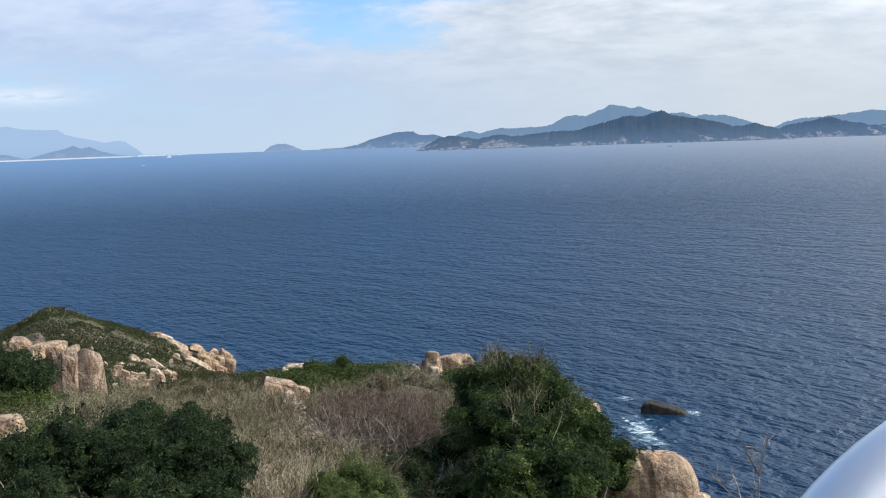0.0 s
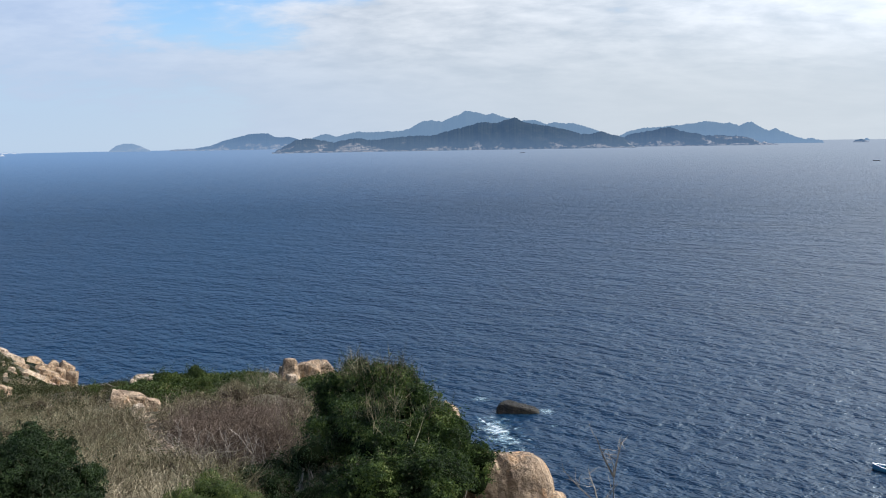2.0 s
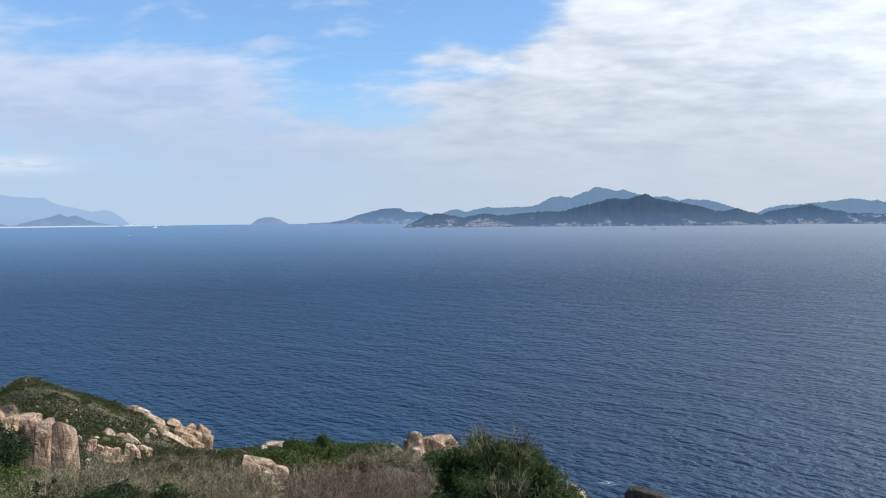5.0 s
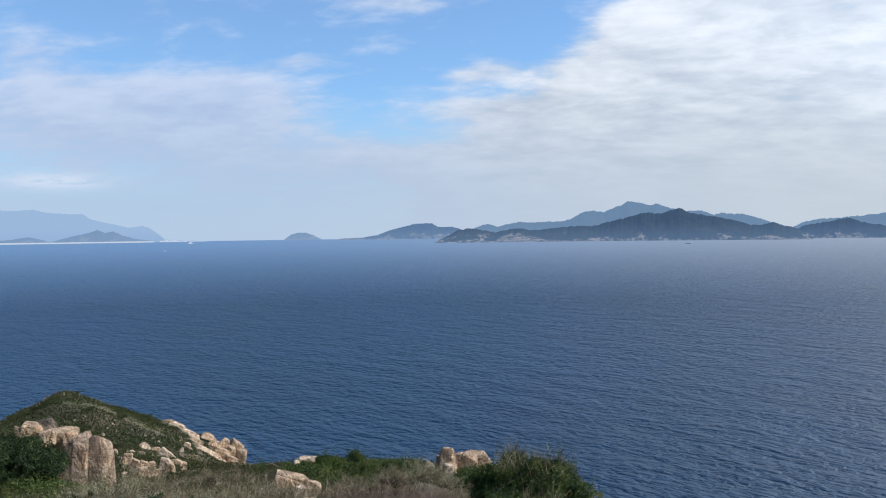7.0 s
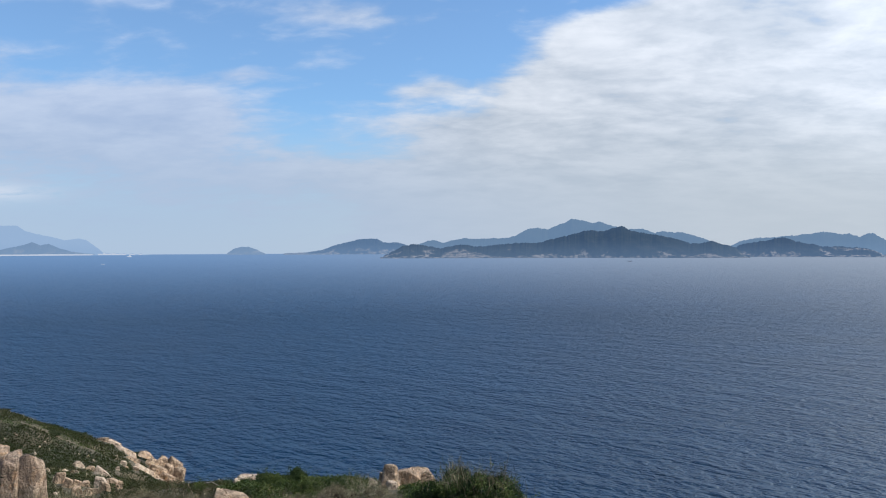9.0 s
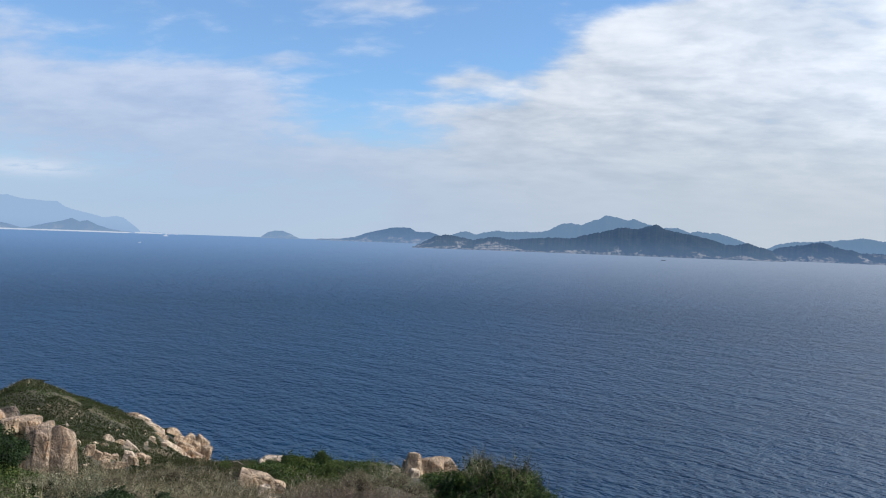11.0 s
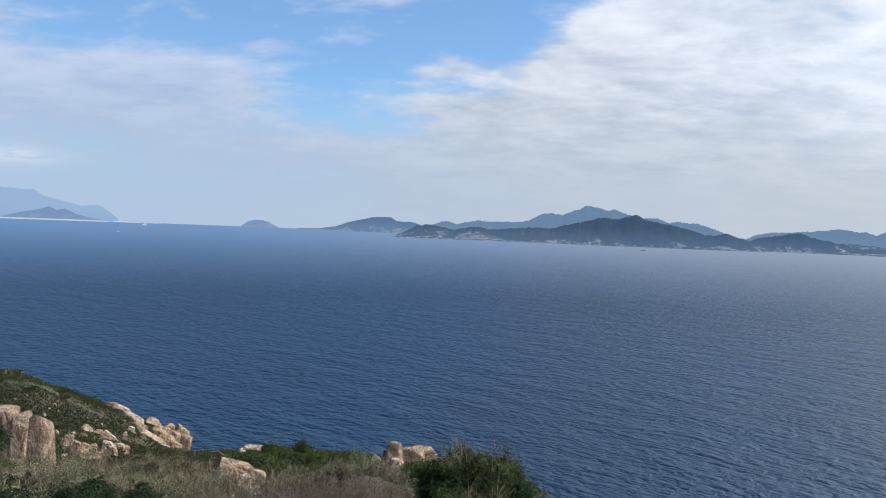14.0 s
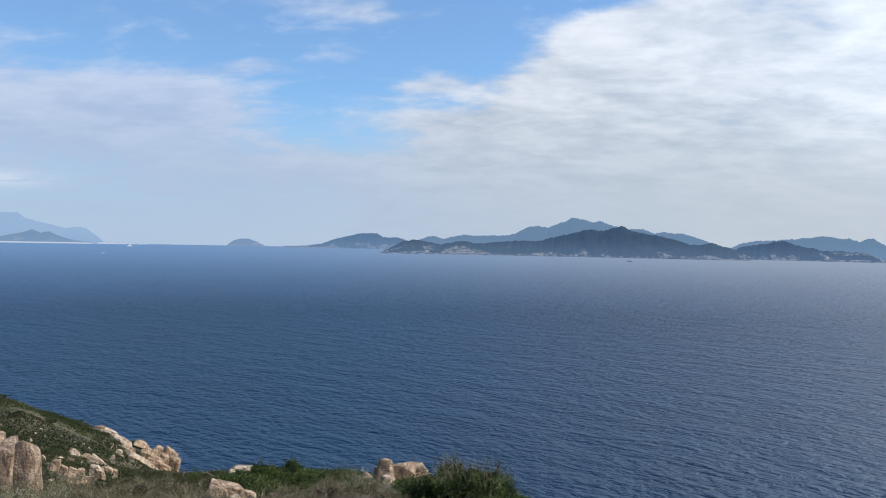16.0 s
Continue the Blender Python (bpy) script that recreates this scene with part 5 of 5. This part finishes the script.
for s in (-0.85, 1.45):
    foot = rail_at(s)
    part("post", tube_mesh("post", [(foot.x, foot.y, ground_at(foot.x, foot.y) - 0.1), foot], 0.02, STEEL), rail)


# ---------------------------------------------------------------- boats
def boat(name, label, x, y, turn, length, hull_mat, trim_mat):
    """An open wooden fishing boat with a raised bow."""
    root = new(name)
    root.matrix_world = pose(x, y, 0.0, 0, 0, turn)
    tagged(root, label, "boat", "boats on the sea")
    beam, k = length * 0.26, 17
    t = np.linspace(-1, 1, k)
    half = beam / 2 * np.clip(1 - np.where(t > 0, np.abs(t) ** 2.4, 0.35 * np.abs(t) ** 3), 0.02, 1)
    sheer = 0.10 * length * (0.75 + 0.55 * np.clip(t, 0, 1) ** 2 + 0.12 * np.clip(-t, 0, 1) ** 2)
    keel = -0.05 * length * (1 - np.clip(t, 0, 1) ** 3)
    rows = []
    for f, drop in ((1, 0), (0.97, 0.35), (0.75, 0.75), (0.0, 1.0), (-0.75, 0.75), (-0.97, 0.35), (-1, 0)):
        rows.append(np.stack([half * f, t * length / 2, sheer + (keel - sheer) * drop], -1))
    v = np.stack(rows, 0)
    inner = v * (0.9, 0.97, 1) + (0, 0, 0.05)
    n = 7 * k
    faces = grid_faces(7, k)
    hull = np.concatenate([v.reshape(-1, 3), inner.reshape(-1, 3)])
    i = np.arange(n).reshape(7, k)
    rim = []
    for row in (0, 6):
        for c in range(k - 1):
            rim.append((i[row, c], i[row, c + 1], i[row, c + 1] + n, i[row, c] + n))
    for c in (0, k - 1):
        for r in range(6):
            rim.append((i[r, c], i[r + 1, c], i[r + 1, c] + n, i[r, c] + n))
    part("hull", mesh_from("hull", hull, np.concatenate([faces, faces[:, ::-1] + n, np.array(rim)]), hull_mat), root)
    for side in (0, 6):
        line = v[side] + (0, 0, 0.02)
        w = 0.035 * length / 2
        strip = np.concatenate([line + (w, 0, 0), line - (w, 0, 0), line - (w, 0, -0.06), line + (w, 0, 0.06)]).reshape(4, k, 3)
        strip = np.concatenate([strip, strip[:1]], 0)
        part("gunwale", mesh_from("gunwale", strip.reshape(-1, 3), grid_faces(5, k), trim_mat, False), root, "pale gunwale")
    for s in (-0.6, -0.25, 0.1, 0.45):
        bm = bmesh.new()
        bmesh.ops.create_cube(bm, size=1.0)
        wide = beam * 0.9 * (1 - max(s, 0) ** 2.4)
        bmesh.ops.scale(bm, vec=(wide, length * 0.05, 0.05), verts=bm.verts)
        bmesh.ops.translate(bm, vec=(0, s * length / 2, 0.07 * length), verts=bm.verts)
        part("thwart", bm_mesh("thwart", bm, BOAT_WOOD), root)
    bm = bmesh.new()
    bmesh.ops.create_cube(bm, size=1.0)
    bmesh.ops.scale(bm, vec=(beam * 0.45, length * 0.14, length * 0.08), verts=bm.verts)
    bmesh.ops.bevel(bm, geom=bm.edges[:], offset=0.03, segments=2, affect="EDGES")
    bmesh.ops.translate(bm, vec=(0, -0.28 * length, 0.10 * length), verts=bm.verts)
    part("engine_box", bm_mesh("engine_box", bm, trim_mat), root)
    return root


boat("fishing_boat", "small blue wooden fishing boat with pale gunwales", 55.0, 96.4, 58, 5.6, HULL_BLUE, BOAT_WHITE)
boat("far_boat", "small dark fishing boat far out on the sea", 613, 1166, 80, 9, BOAT_DARK, BOAT_DARK)
boat("far_boat", "small dark fishing boat before the island", 250, 2218, 70, 12, BOAT_DARK, BOAT_DARK)
boat("far_boat", "small dark fishing boat before the island", 690, 2830, 95, 11, BOAT_DARK, BOAT_DARK)
# the white boats are made to glow so that they show far off
yacht = boat("white_boat", "white motor yacht near the far shore", -1608, 3332, 80, 22, HAZE_WHITE, HAZE_WHITE)
boat("white_boat", "small white motor boat out on the sea", -982, 1902, 70, 9, HAZE_WHITE, HAZE_WHITE)
for name, wide, long, high, low in (("deckhouse", 4.5, 12.0, 3.2, 1.6), ("flying_bridge", 3.4, 6.0, 2.6, 4.6)):
    bm = bmesh.new()
    bmesh.ops.create_cube(bm, size=1.0)
    bmesh.ops.scale(bm, vec=(wide, long, high), verts=bm.verts)
    bmesh.ops.bevel(bm, geom=bm.edges[:], offset=0.5, segments=2, affect="EDGES")
    bmesh.ops.translate(bm, vec=(0, -1.5, low + high / 2), verts=bm.verts)
    part(name, bm_mesh(name, bm, HAZE_WHITE), yacht)


def shore_house(bearing, far, wide, high, turn):
    """A pale house with a hipped roof on the far shore."""
    a = radians(bearing)
    root = new("shore_house")
    root.matrix_world = pose(far * math.sin(a), far * math.cos(a), 1.5, 0, 0, turn - bearing)
    tagged(root, "pale house on the far shore in haze", "house", "houses on the far shore")
    deep = wide * 0.6
    bm = bmesh.new()
    bmesh.ops.create_cube(bm, size=1.0)
    bmesh.ops.scale(bm, vec=(wide, deep, high), verts=bm.verts)
    bmesh.ops.translate(bm, vec=(0, 0, high / 2), verts=bm.verts)
    # wall given the white glow, no lamp in it
    part("wall", bm_mesh("wall", bm, HAZE_WHITE), root)
    w, d, h = wide / 2 + 0.5, deep / 2 + 0.5, high
    ridge_end = w - d * 0.9
    v = np.array([(-w, -d, h), (w, -d, h), (w, d, h), (-w, d, h), (-ridge_end, 0, h + 2.4), (ridge_end, 0, h + 2.4)])
    bm = bmesh.new()
    q = [bm.verts.new(c) for c in v]
    for f in ((0, 1, 5, 4), (1, 2, 5), (2, 3, 4, 5), (3, 0, 4), (3, 2, 1, 0)):
        bm.faces.new([q[i] for i in f])
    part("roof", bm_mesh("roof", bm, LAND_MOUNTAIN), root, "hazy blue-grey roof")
    return root


for bearing, wide, high, turn in ((-27.45, 22, 6, 5), (-27.2, 14, 9, -8), (-27.0, 26, 6, 0), (-26.7, 16, 8, 12), (-26.45, 30, 5, -5), (-26.1, 18, 6, 8), (-25.6, 24, 4, 0), (-25.1, 14, 5, 6)):
    shore_house(bearing, 4560, wide, high, turn)
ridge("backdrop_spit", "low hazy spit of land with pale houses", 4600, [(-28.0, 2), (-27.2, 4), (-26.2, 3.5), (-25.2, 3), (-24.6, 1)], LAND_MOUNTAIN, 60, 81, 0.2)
